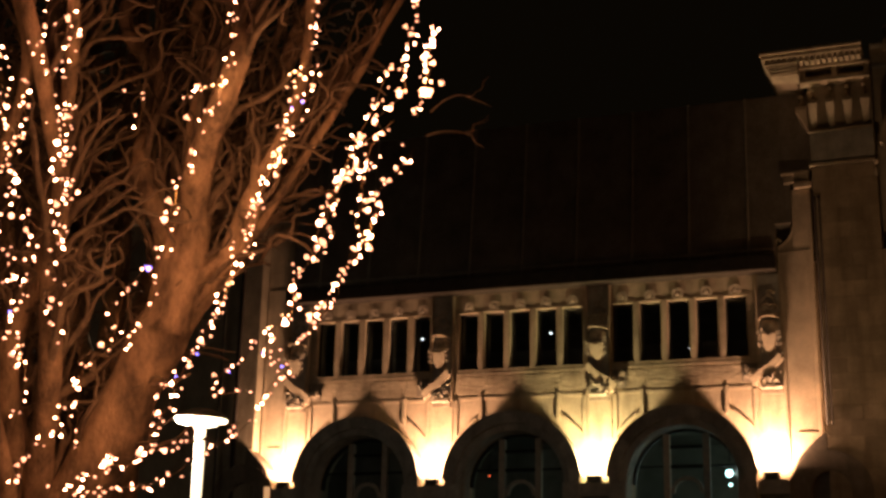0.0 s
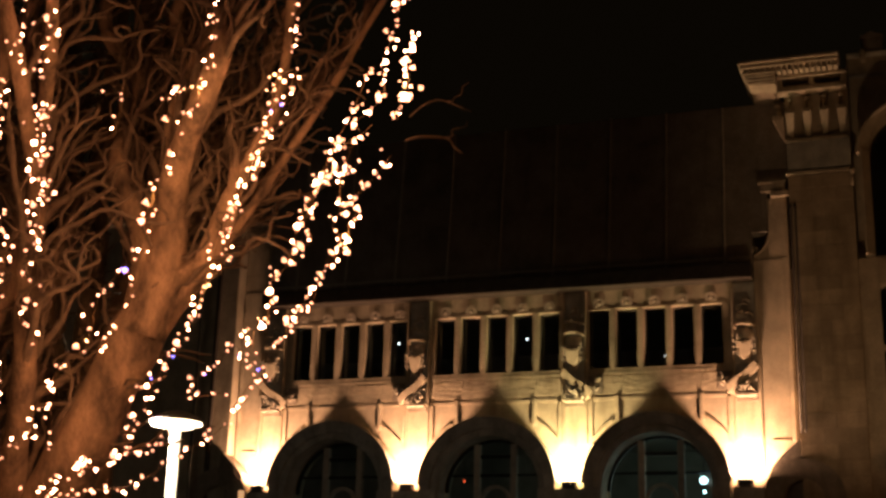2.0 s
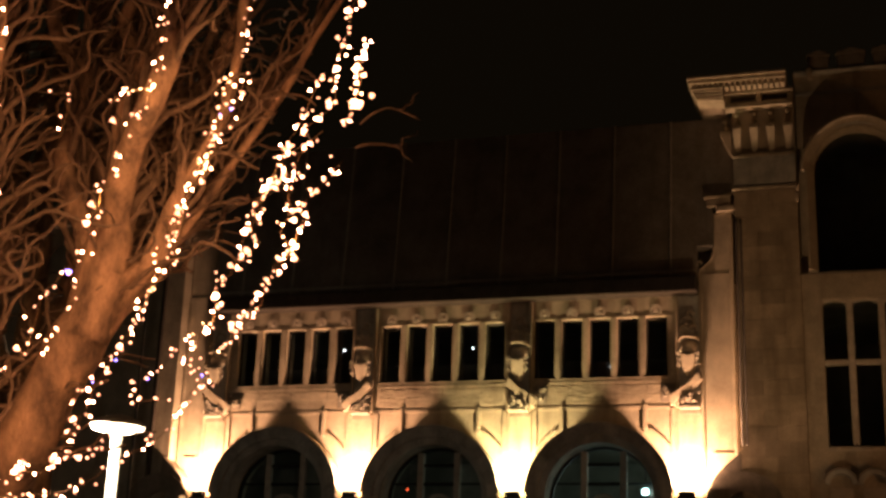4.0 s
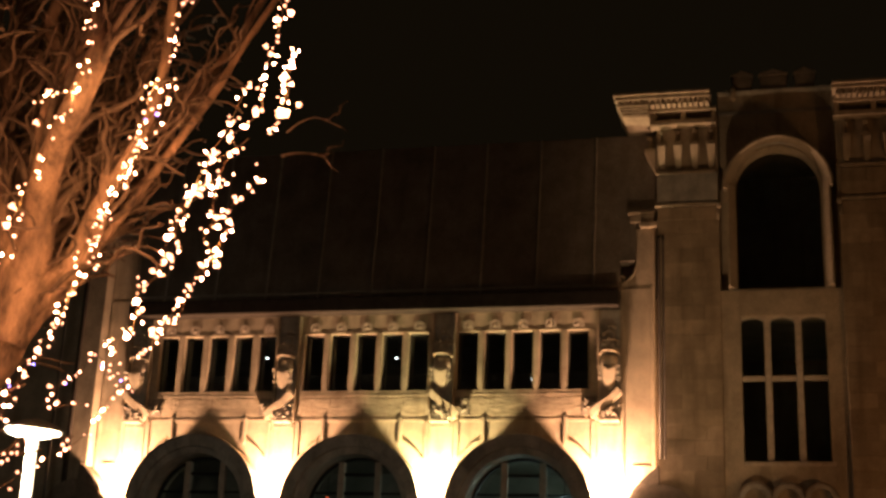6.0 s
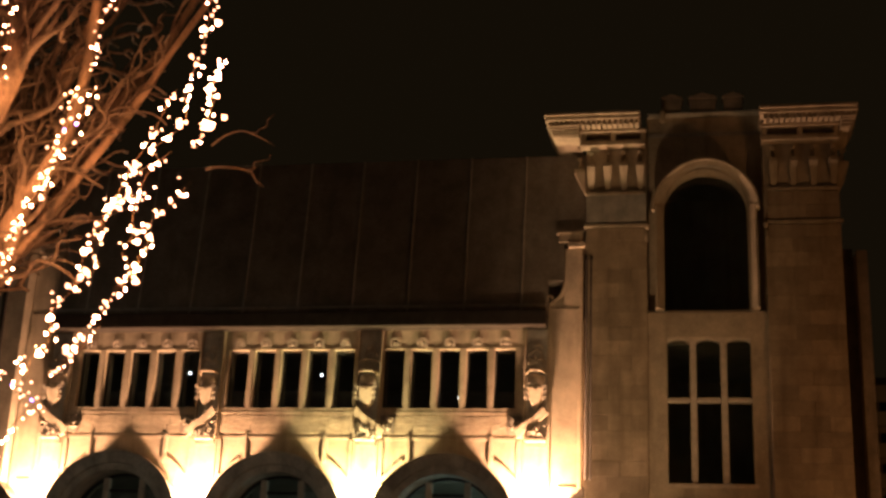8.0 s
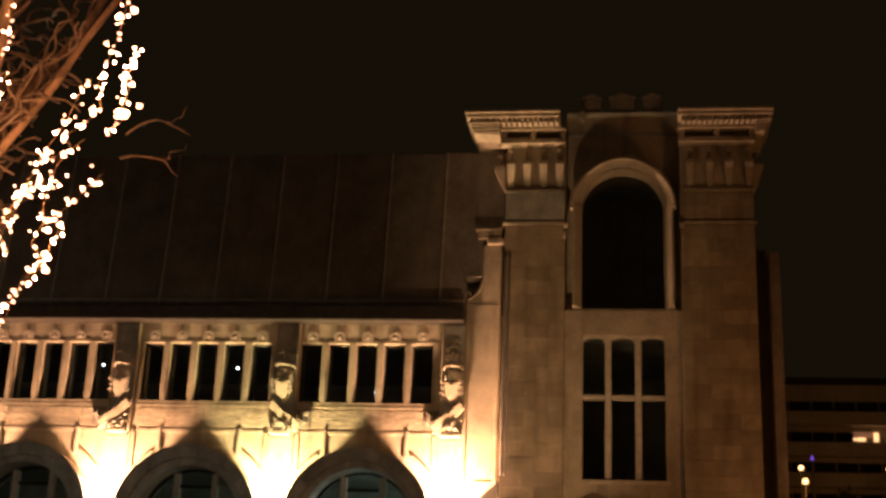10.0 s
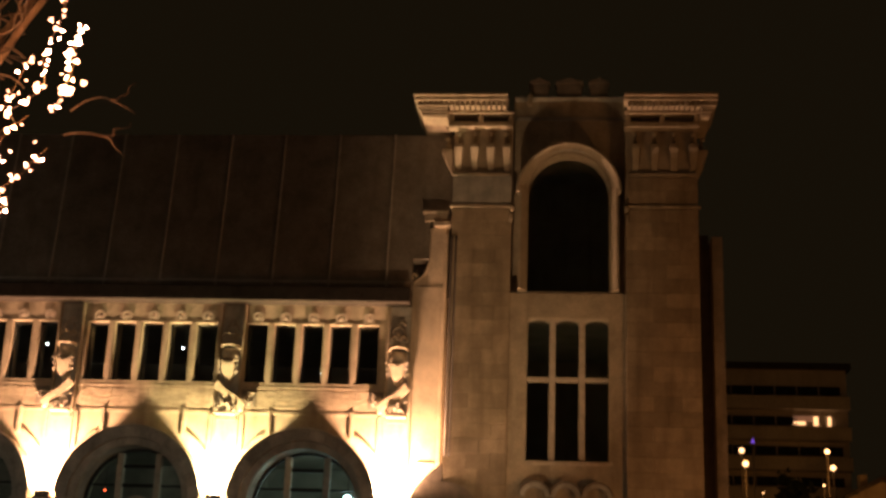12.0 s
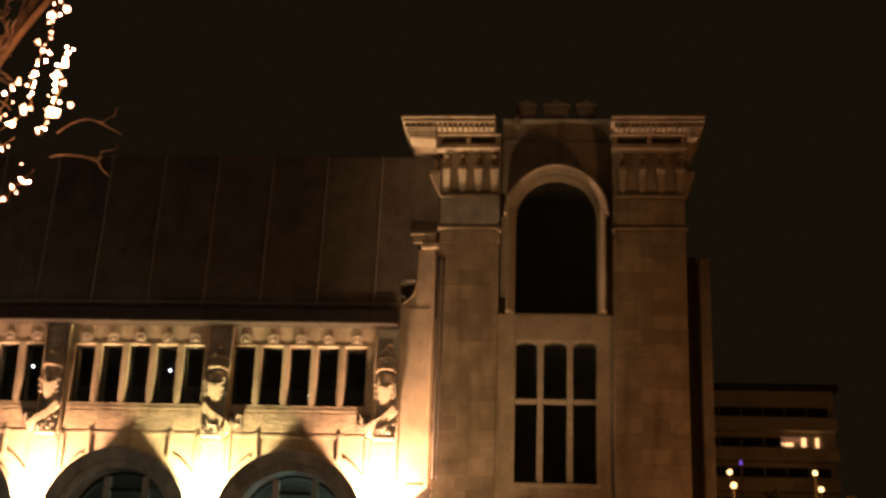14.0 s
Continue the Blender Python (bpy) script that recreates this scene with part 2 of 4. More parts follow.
# ---------------------------------------------------------------- long front wall
bm = bmesh.new()
x0, x1 = -16.42, -2.5
for c in BAYS:
    # spandrel over the arch, down to the ground at both sides
    steps = 28
    top = WIN_LO
    half = 1.965
    pts = [(c - ARCH_IN - 0.02, 0.0)] + [(c - (ARCH_IN + 0.02) * math.cos(math.pi * i / steps), ARCH_Z + (ARCH_IN + 0.02) * math.sin(math.pi * i / steps)) for i in range(steps + 1)] + [(c + ARCH_IN + 0.02, 0.0)]
    outline = [(c - half, 0.0), *pts, (c + half, 0.0)]
    for (xa, za), (xb, zb) in zip(outline, outline[1:]):
        if xb - xa < 1e-6:
            continue
        prism(bm, [(xa, za), (xb, zb), (xb, top), (xa, top)], WALL, BACK)
    first = GROUPS[c] - 2 * WIN_STEP - WIN_W / 2
    edges = [c - half] + [first + i * WIN_STEP + k for i in range(5) for k in (0, WIN_W)] + [c + half]
    for k in range(0, len(edges), 2):
        box(bm, edges[k], edges[k + 1], WALL, BACK, WIN_LO, WIN_HI)
    box(bm, c - half, c + half, WALL, BACK, WIN_HI, 9.75)
box(bm, x0, BAYS[0] - 1.965, WALL, BACK, 0, 9.75)
box(bm, BAYS[2] + 1.965, x1, WALL, BACK, 0, 9.75)
front = tagged(part("wall_north", bm, STONE), "floodlit pale limestone front wall with arches below and narrow windows above", "wall", kind="structure")

# closing walls and floors of the hall behind
tagged(part("wall_south", boxes((-22, -2.3, 38.0, 38.3, 0, 10)), INTERIOR), "dark back wall of the unlit hall", "wall", kind="structure")
tagged(part("wall_east", boxes((-2.58, -2.3, 35.01, 38, 0, 10)), INTERIOR), "plain side wall of the unlit hall", "wall", kind="structure")
tagged(part("wall_west", boxes((-22.3, -22, 29.6, 38.3, 0, 10)), INTERIOR), "plain side wall of the unlit hall", "wall", kind="structure")
tagged(part("floor", boxes((-22, -2.6, 30.5, 38, 6.75, 6.95)), INTERIOR), "dark upper floor inside the building", "floor", kind="structure")
tagged(part("ceiling", boxes((-22, -2.6, 30.5, 38, 9.75, 9.9)), INTERIOR), "dark ceiling of the unlit upper floor", "ceiling", kind="structure")

# moulded stonework on the front
for c in BAYS:
    bm = bmesh.new()
    box(bm, GROUPS[c] - 1.62, GROUPS[c] + 1.62, 29.982, 29.997, 7.56, 7.64)
    box(bm, GROUPS[c] - 1.62, GROUPS[c] + 1.62, 29.972, 29.997, 7.50, 7.555)
    part("sill_course", bm, STONE, front, bevel=0.004)
    for q, (fa, fb) in enumerate(((0.0, 0.22), (0.22, 0.5), (0.5, 0.81), (0.81, 1.0))):
        for za, zb in ((7.03, 7.24), (7.246, 7.46)):
            shift = 0.06 if za > 7.1 and 0 < q else 0.0
            end = 0.06 if za > 7.1 and q < 3 else 0.0
            bm = boxes((c - 1.55 + 3.1 * fa + 0.003 + shift, c - 1.55 + 3.1 * fb - 0.003 + end, 29.978 + random.uniform(-0.003, 0.003), 29.997, za, zb))
            part("apron_stone", bm, RELIEF, front, bevel=0.004)
    part("string_course", boxes((c - 1.66, c + 1.66, 29.97, 29.997, 6.90, 6.97)), STONE, front, bevel=0.006)
    for s in (-1, 1):
        part("rib", boxes((c + s * 0.97 - 0.045, c + s * 0.97 + 0.045, 29.945, 29.997, 6.35, 7.0)), STONE, front, bevel=0.01)
        part("rib", boxes((c + s * 1.60 - 0.05, c + s * 1.60 + 0.05, 29.95, 29.997, 5.85, 6.9)), STONE, front, bevel=0.01)
        bm = bmesh.new()
        a0, a1 = (33, 56) if s > 0 else (124, 147)
        ring(bm, c, ARCH_Z, ARCH_R + 0.28, ARCH_R + 0.34, 29.945, 29.997, a0, a1, 10)
        part("arch_moulding", bm, STONE, front)
    for i in range(5):
        wx = GROUPS[c] + (i - 2) * WIN_STEP
        part("lintel", boxes((wx - 0.28, wx + 0.28, 29.984, 29.997, 9.055, 9.10)), STONE, front, bevel=0.004)
        bm = bmesh.new()
        ring(bm, wx, 9.205, 0.085, 0.135, 29.976, 29.997, -48, 228, 22)
        boss = part("boss", bm, FRAME, front, "pale round moulding over a window")
        bm = bmesh.new()
        lathe(bm, [(0.075, 0.0), (0.06, 0.010), (0.03, 0.014)], 0, 0, 16)
        bm.transform(pose(wx, 29.997, 9.205, 90, 0, 0))
        part("boss_centre", bm, FRAME, boss, smooth=True)
    for i in range(6):
        wx = GROUPS[c] + (i - 2.5) * WIN_STEP
        bm = boxes((wx - 0.045, wx + 0.045, 29.985, 29.997, 7.645, 9.06))
        part("mullion_shaft", bm, STONE, front, bevel=0.004)

part("cornice", boxes((-15.7, -3.42, 29.97, 29.997, 9.60, 9.70)), STONE, front, bevel=0.006)


# carved brackets between the window groups
def bracket(x, lean):
    """A shaded strip with a canopy, a brim and a shield, over a slanting ribbon and carved leaves."""
    b = empty("carved_bracket", x, WALL, 6.86)
    part("backing", boxes((x - 0.25, x + 0.25, 29.955, 29.997, 6.98, 9.5)), HOOD, b)
    for s in (-1, 1):
        part("fillet", boxes((x + s * 0.27 - 0.03, x + s * 0.27 + 0.03, 29.87, 29.996, 6.9, 9.55)), STONE, b, bevel=0.01)
        part("lower_fillet", boxes((x + s * 0.27 - 0.025, x + s * 0.27 + 0.025, 29.955, 29.996, 5.9, 6.855)), STONE, b, bevel=0.01)
    # shield: flat top with two ears, sides curving in to a blunt foot
    bm = bmesh.new()
    half = [(0.0, 8.05), (0.06, 8.08), (0.14, 8.10), (0.165, 8.03), (0.15, 7.93), (0.14, 7.82), (0.09, 7.70), (0.04, 7.66)]
    prism(bm, [(x + a, z) for a, z in half] + [(x - a, z) for a, z in half[:0:-1]], 29.77, 29.85)
    for v in bm.verts:
        v.co.y -= 0.28 * (v.co.z - 7.62)
    shield = part("shield", bm, STONE, b, "pale stone shield", bevel=0.03)
    for s in (-1, 1):
        for dz, r in ((8.08, 0.05), (7.96, 0.042), (7.83, 0.05)):
            bm = bmesh.new()
            pts = [Vector((x + s * (0.20 + r * math.cos(0.7 * j) * (1 - j / 14)), 29.76 - 0.28 * (dz - 7.62), dz + r * math.sin(0.7 * j) * (1 - j / 14))) for j in range(9)]
            tube(bm, pts, [0.022 - 0.001 * j for j in range(9)], 6)
            part("shield_curl", bm, CARVED, shield, smooth=True)
    bm = bmesh.new()
    lathe(bm, [(0.05, 7.60), (0.13, 7.75), (0.16, 8.0), (0.15, 8.12)], x, 29.90, 14)
    part("shield_stem", bm, CARVED, shield, smooth=True)
    # collar and brim over the shield
    bm = bmesh.new()
    lathe(bm, [(0.15, 8.15), (0.20, 8.18), (0.19, 8.36), (0.15, 8.39)], x, 29.90, 18)
    part("collar", bm, CARVED, b, "dark rounded collar", smooth=True)
    bm = bmesh.new()
    pts = [Vector((x + 0.22 * math.cos(a), 29.90 - 0.29 * math.sin(a), 8.43 + 0.04 * math.sin(a))) for a in [math.pi * k / 14 for k in range(15)]]
    tube(bm, pts, [0.028] * 15, 7)
    brim = part("brim", bm, STONE, b, smooth=True)
    for k in range(7):
        a = math.pi * (k + 0.5) / 7
        bm = bmesh.new()
        blob(bm, x + 0.17 * math.cos(a), 29.86 - 0.25 * math.sin(a), 8.72 + 0.03 * (k % 2), 0.03, 0.03, 0.028, 0.5, 1)
        part("brim_point", bm, STONE, brim, smooth=True)
        bm = bmesh.new()
        blob(bm, x + 0.21 * math.cos(a), 29.90 - 0.29 * math.sin(a), 8.51, 0.026, 0.026, 0.05, 0.3, 1)
        part("brim_point", bm, STONE, brim, smooth=True)
    # canopy of curled leaves
    for k, (dx, dz, r) in enumerate(((0.0, 8.86, 0.17), (-0.12, 8.70, 0.11), (0.13, 8.68, 0.11), (0.03, 9.03, 0.10))):
        bm = bmesh.new()
        turn = lean * (1 if k % 2 else -1)
        pts = [Vector((x + dx + (r - 0.008 * j) * math.cos(0.5 * j) * turn, 29.90 - 0.012 * k, dz + (r - 0.008 * j) * math.sin(0.5 * j))) for j in range(15)]
        tube(bm, pts, [0.036 - 0.0016 * j for j in range(15)], 7)
        part("canopy_scroll", bm, CARVED, b, smooth=True)
    # ribbon across the strip, with a fold at the low end
    bm = bmesh.new()
    n, top, low = 14, [], []
    for k in range(n + 1):
        f = k / n
        px, pz = x + lean * (-0.42 + 0.67 * f), 7.01 + 0.54 * f + 0.025 * math.sin(f * 7)
        top.append((px - lean * 0.05, pz + 0.085))
        low.append((px + lean * 0.05, pz - 0.075))
    prism(bm, top + low[::-1], 29.80, 29.90)
    for v in bm.verts:
        v.co.y -= 0.16 * (v.co.z - 6.9)
    ribbon = part("ribbon", bm, STONE, b, "slanting carved ribbon", bevel=0.015)
    bm = bmesh.new()
    tube(bm, [Vector((x - lean * 0.42, 29.86, 6.96)), Vector((x - lean * 0.36, 29.83, 6.99)), Vector((x - lean * 0.31, 29.87, 6.94))], [0.04, 0.05, 0.03], 8)
    part("fold", bm, STONE, ribbon, smooth=True)
    # carved leaves under the ribbon and in the dark niche beside it
    bm = bmesh.new()
    for k in range(34):
        rx = random.uniform(-0.24, 0.24)
        rz = random.uniform(0.0, max(0.03, 0.05 + 0.62 * (rx + 0.24)))
        turn = Euler((random.uniform(-0.5, 0.5), random.uniform(0, 3.1), random.uniform(-0.5, 0.5))).to_matrix()
        blob(bm, x + lean * rx, random.uniform(29.74, 29.86), 6.97 + rz, random.uniform(0.05, 0.085), random.uniform(0.03, 0.06), random.uniform(0.018, 0.034), 0.5, 1, turn)
    part("leaves", bm, CARVED, b, "carved stone leaves", smooth=True)
    na, nb = sorted((x - lean * 0.31, x - lean * 0.66))
    # flat panel in darker stone paints the shade inside the niche
    niche = part("niche", boxes((na, nb, 29.962, 29.976, 7.04, 7.47)), SHADED, b, "carved niche, its depth painted as darker stone")
    for k in range(9):
        bm = bmesh.new()
        turn = Euler((0, random.uniform(0, 3.1), 0)).to_matrix()
        blob(bm, random.uniform(na + 0.06, nb - 0.06), 29.93, random.uniform(7.10, 7.42), 0.075, 0.035, 0.022, 0.4, 2, turn)
        part("leaf", bm, CARVED, niche, smooth=True)
    part("ledge", boxes((x - 0.235, x + 0.235, 29.76, 29.996, 6.86, 6.93)), CARVED, b, bevel=0.012)
    # dark strip painted for the shade under the ledge
    part("ledge_shade", boxes((x - 0.235, x + 0.235, 29.935, 29.996, 6.76, 6.855)), SHADED, b)
    tagged(b, "weathered carved stone bracket with a shield, slanting ribbon and leaves", "stone carving", "carved brackets")


for x, lean in zip(COLUMNS, (-1, 1, -1, 1)):
    bracket(x, lean)


# windows of the upper row
def upper_window(wx, number):
    w = empty("window_%d" % number, wx, 30.2, WIN_LO)
    bm = bmesh.new()
    box(bm, wx - WIN_W / 2, wx + WIN_W / 2, 30.16, 30.17, WIN_LO, WIN_HI)
    pane = part("pane", bm, GLASS, w)
    pane.visible_shadow = False
    bm = boxes((wx - WIN_W / 2, wx - WIN_W / 2 + 0.03, 30.13, 30.22, WIN_LO, WIN_HI), (wx + WIN_W / 2 - 0.03, wx + WIN_W / 2, 30.13, 30.22, WIN_LO, WIN_HI),
               (wx - WIN_W / 2 + 0.03, wx + WIN_W / 2 - 0.03, 30.13, 30.22, WIN_LO, WIN_LO + 0.035), (wx - WIN_W / 2 + 0.03, wx + WIN_W / 2 - 0.03, 30.13, 30.22, WIN_HI - 0.035, WIN_HI))
    part("window_frame", bm, LEAD, w)
    tagged(w, "narrow unlit window in a stone surround", "window", "narrow upper windows", "structure")


count = 0
for c in BAYS:
    for i in range(5):
        count += 1
        upper_window(GROUPS[c] + (i - 2) * WIN_STEP, count)


# ---------------------------------------------------------------- arched hoods and the glazing under them
def hood(c):
    h = empty("arched_hood", c, WALL, ARCH_Z)
    bm = bmesh.new()
    ring(bm, c, ARCH_Z, ARCH_IN + 0.165, ARCH_R - 0.006, HOOD_FRONT + 0.02, 29.997, 0, 180, 48)
    core = part("outer_arch", bm, HOOD, h)
    for k in range(15):
        bm = bmesh.new()
        ring(bm, c, ARCH_Z, ARCH_IN + 0.16, ARCH_R, HOOD_FRONT + random.uniform(-0.004, 0.004), 29.99, 12 * k + 0.25, 12 * k + 11.75, 4)
        part("voussoir", bm, VOUSSOIR, core)
    bm = bmesh.new()
    ring(bm, c, ARCH_Z, ARCH_IN, ARCH_IN + 0.155, HOOD_FRONT + 0.12, 29.997, 0, 180, 48)
    part("inner_arch", bm, HOOD, h)
    bm = bmesh.new()
    ring(bm, c, ARCH_Z, ARCH_R + 0.003, ARCH_R + 0.05, HOOD_FRONT - 0.05, HOOD_FRONT + 0.10, 4, 176, 48)
    part("rim", bm, HOOD, h)
    for s in (-1, 1):
        xa, xb = sorted((c + s * ARCH_IN, c + s * ARCH_R))
        part("jamb", boxes((xa, xb, HOOD_FRONT, 29.997, 0, ARCH_Z - 0.002)), HOOD, h)
    tagged(h, "dim projecting stone arch hood over a glazed doorway", "arch", "arched hoods along the front")


def arch_window(c, number):
    w = empty("window_%d" % number, c, 30.2, 0)
    bm = bmesh.new()
    steps = 30
    outline = [(c + ARCH_IN * math.cos(math.pi * i / steps), ARCH_Z + ARCH_IN * math.sin(math.pi * i / steps)) for i in range(steps + 1)]
    prism(bm, [*outline, (c - ARCH_IN, 0.02), (c + ARCH_IN, 0.02)], 30.20, 30.21)
    pane = part("pane", bm, GLASS, w)
    pane.visible_shadow = False
    h = math.sqrt(ARCH_IN ** 2 - 0.52 ** 2)
    for s in (-1, 1):
        part("mullion", boxes((c + s * 0.45 - 0.075, c + s * 0.45 + 0.075, 30.05, 30.19, 0.02, ARCH_Z + h)), FRAME, w, bevel=0.015)
    for z in (5.18, 5.62):
        part("transom", boxes((c - 0.37, c + 0.37, 30.08, 30.19, z, z + 0.07)), LEAD, w)
    for s in (-1, 1):
        xa, xb = sorted((c + s * 0.53, c + s * 1.10))
        part("glazing_bar", boxes((xa, xb, 30.10, 30.19, 5.20, 5.24)), LEAD, w)
    bm = bmesh.new()
    ring(bm, c, 4.62, 0.29, 0.37, 30.08, 30.19, 0, 180, 24)
    part("small_arch", bm, FRAME, w)
    bm = bmesh.new()
    ring(bm, c, ARCH_Z, ARCH_IN - 0.06, ARCH_IN, 30.08, 30.19, 0, 180, 36)
    part("window_frame", bm, LEAD, w)
    tagged(w, "round-arched glazed doorway head with two mullions", "window", "arched windows", "structure")


for k, c in enumerate(BAYS):
    hood(c)
    arch_window(c, 16 + k)
# flat valley stones between the hoods, which carry the floodlights
for i, x in enumerate(COLUMNS):
    half = 0.33
    v = part("valley_stone", boxes((x - half, x + half, HOOD_FRONT + 0.04, 29.997, 4.50, 4.80)), HOOD, front)

# ---------------------------------------------------------------- end piers of the long front
def end_pier(xa, xb, number):
    p = part("wall_pier_%d" % number, boxes((xa, xb, 29.90, 30.4, 4.0, 10.0), (xa + 0.36 * (number == 1), xb, 29.91, 30.4, 10.003, 11.45)), STONE, None, bevel=0.02)
    part("cap", boxes((xa + 0.35 * (number == 1) + 0.1, xb + 0.06, 29.80, 30.5, 11.46, 11.60)), STONE, p, bevel=0.025)
    part("cap_block", boxes((xa + 0.2 * (number == 1) + 0.02, xb - 0.02, 29.86, 30.46, 11.605, 11.80), (xa + 0.2 * (number == 1) - 0.03, xb, 29.83, 30.48, 11.803, 11.88)), STONE, p, bevel=0.02)
    part("moulding", boxes((xa + 0.25, xb - 0.14, 29.865, 29.897, 5.84, 5.87)), STONE, p, bevel=0.006)
    part("edge_shaft", boxes((xb - 0.09, xb, 29.84, 29.896, 5.2, 11.3)), STONE, p, bevel=0.02)
    part("panel_joint", boxes((xa + 0.02, xa + 0.08, 29.86, 29.896, 5.2, 9.5)), STONE, p, bevel=0.015)
    inner = xa + 0.36 * (number == 1)
    if number == 1:
        sweep = [(inner - 0.015 - 0.33 * f ** 1.7, 10.62 - 0.52 * f ** 0.6) for f in [k / 10 for k in range(11)]]
        bm = bmesh.new()
        prism(bm, [(xa + 0.005, 10.003), (inner + 0.02, 10.003), (inner + 0.02, 10.62), *sweep], 29.93, 30.35)
        scroll = part("scroll", bm, STONE, p, "concave carved shoulder at the eaves")
        bm = bmesh.new()
        tube(bm, [Vector((x, 29.915, z)) for x, z in sweep], [0.022] * 11, 7)
        part("lip", bm, STONE, scroll, smooth=True)
        bm = bmesh.new()
        tube(bm, [Vector((xa + 0.02 + 0.07 * math.cos(0.6 * k) * (1 - k / 12), 29.95, 10.24 + 0.10 * math.sin(0.6 * k) * (1 - k / 14))) for k in range(9)], [0.035 - 0.002 * k for k in range(9)], 7)
        part("curl", bm, STONE, scroll, smooth=True)
    tagged(p, "floodlit stone end pier rising above the eaves", "pier", "end piers", "structure")


end_pier(-3.40, -2.60, 1)
end_pier(-16.42, -15.72, 2)

# ---------------------------------------------------------------- roof
def roof_point(f, x):
    return Vector((x, 29.78 + 0.42 * f, 9.93 + 4.0 * f))


bm = bmesh.new()
# the slope is notched round the end pier and reaches the tower above its cap
rim = [(-15.7, 9.93), (-3.42, 9.93), (-3.42, 10.66), (-3.05, 10.66), (-3.05, 11.92), (-2.52, 11.92), (-2.52, 13.93), (-15.7, 13.93)]
va = [bm.verts.new((x, 29.78 + 0.105 * (z - 9.93), z)) for x, z in rim]
vb = [bm.verts.new(v.co + Vector((0, 0.35, -0.05))) for v in va]
bm.faces.new(va), bm.faces.new(vb[::-1])
for i in range(len(va)):
    k = (i + 1) % len(va)
    bm.faces.new((va[i], va[k], vb[k], vb[i]))
box(bm, -15.7, -2.52, 30.56, 38.3, 13.75, 13.9)
box(bm, -3.418, -2.52, 30.42, 30.5, 9.9, 11.9)
roof = tagged(part("roof", bm, SLATE), "steep dark zinc roof with upright seams", "roof", kind="structure")
for k in range(9):
    x = -14.9 + k * 1.36
    bm = bmesh.new()
    tube(bm, [roof_point(f, x) + Vector((0, -0.02, 0)) for f in (0.0, 0.5, 1.0)], [0.028] * 3, 6)
    part("seam", bm, SEAM, roof)
for k in range(8):
    bm = bmesh.new()
    xa, xb = -14.9 + k * 1.36 + 0.03, -14.9 + (k + 1) * 1.36 - 0.03
    va = [bm.verts.new(roof_point(f, x) + Vector((0, -0.012, 0))) for f, x in ((0.01, xa), (0.01, xb), (0.99, xb), (0.99, xa))]
    vb = [bm.verts.new(v.co + Vector((0, 0.010, 0))) for v in va]
    bm.faces.new(va), bm.faces.new(vb[::-1])
    for i in range(4):
        bm.faces.new((va[i], va[(i + 1) % 4], vb[(i + 1) % 4], vb[i]))
    part("roof_panel", bm, SLATE, roof)
part("flashing", boxes((-15.65, -3.45, 29.70, 29.76, 10.0, 10.06)), SEAM, roof)
bm = bmesh.new()
box(bm, -15.72, -3.41, 29.50, 29.96, 9.50, 9.87)
tagged(part("gutter", bm, GUTTER, None, bevel=0.03), "dark metal gutter along the eaves", "gutter", kind="structure")

# ---------------------------------------------------------------- tower
tower = empty("tower", 0.35, TOWER, 0)
WX0, WX1 = -0.68, 1.16
# middle bay, set back, with an arched opening above and a three-light window below
AX, AR, AS = 0.23, 0.95, 12.28
MID = TOWER + 0.12
DEEP = TOWER + 0.45
part("pier", boxes((-2.5, -1.10, TOWER + 0.06, 35, 0, 14.2)), STONE, tower)
part("pier", boxes((1.55, 3.22, TOWER + 0.06, 35, 0, 14.2)), STONE, tower)
steps = 28
for span in ((-1.10, 1.55, 0, 5.94), (-1.10, WX0, 5.94, 9.2), (WX1, 1.55, 5.94, 9.2), (-1.10, 1.55, 9.2, 9.78)):
    part("wall_panel", boxes((span[0], span[1], MID, MID + 0.6, span[2], span[3])), STONE, tower)
arc = [(AX - AR * math.cos(math.pi * i / steps), AS + AR * math.sin(math.pi * i / steps)) for i in range(steps + 1)]
bm = bmesh.new()
prism(bm, [(-1.10, 9.78), (AX - AR, 9.78), *arc, (AX + AR, 9.78), (1.55, 9.78), (1.55, 14.7), (-1.10, 14.7)], DEEP, DEEP + 0.12)
part("arched_wall", bm, STONE, tower)
part("back_wall", boxes((-1.10, 1.55, 34.4, 35, 0, 14.7)), STONE, tower)
part("ceiling_slab", boxes((-2.4, 3.1, 29.9, 34.9, 14.21, 14.3)), INTERIOR, tower)
part("floor_slab", boxes((-1.08, 1.53, 30.3, 34.3, 9.2, 9.5)), INTERIOR, tower)
# recess and pier take the darker stone for the shade beside the tower
part("side_recess", boxes((3.23, 3.58, TOWER + 1.3, 34.8, 0, 11.6)), SHADED, tower)
part("side_pier", boxes((3.59, 3.84, TOWER + 0.75, 34.8, 0, 11.4)), SHADED, tower, bevel=0.03)
for x in (-2.475, -2.375):
    bm = bmesh.new()
    lathe(bm, [(0.026, 5.95), (0.026, 11.0), (0.034, 11.02), (0.034, 11.1)], x, TOWER - 0.04, 10)
    part("downpipe", bm, GUTTER, tower, "thin dark downpipe", smooth=True)
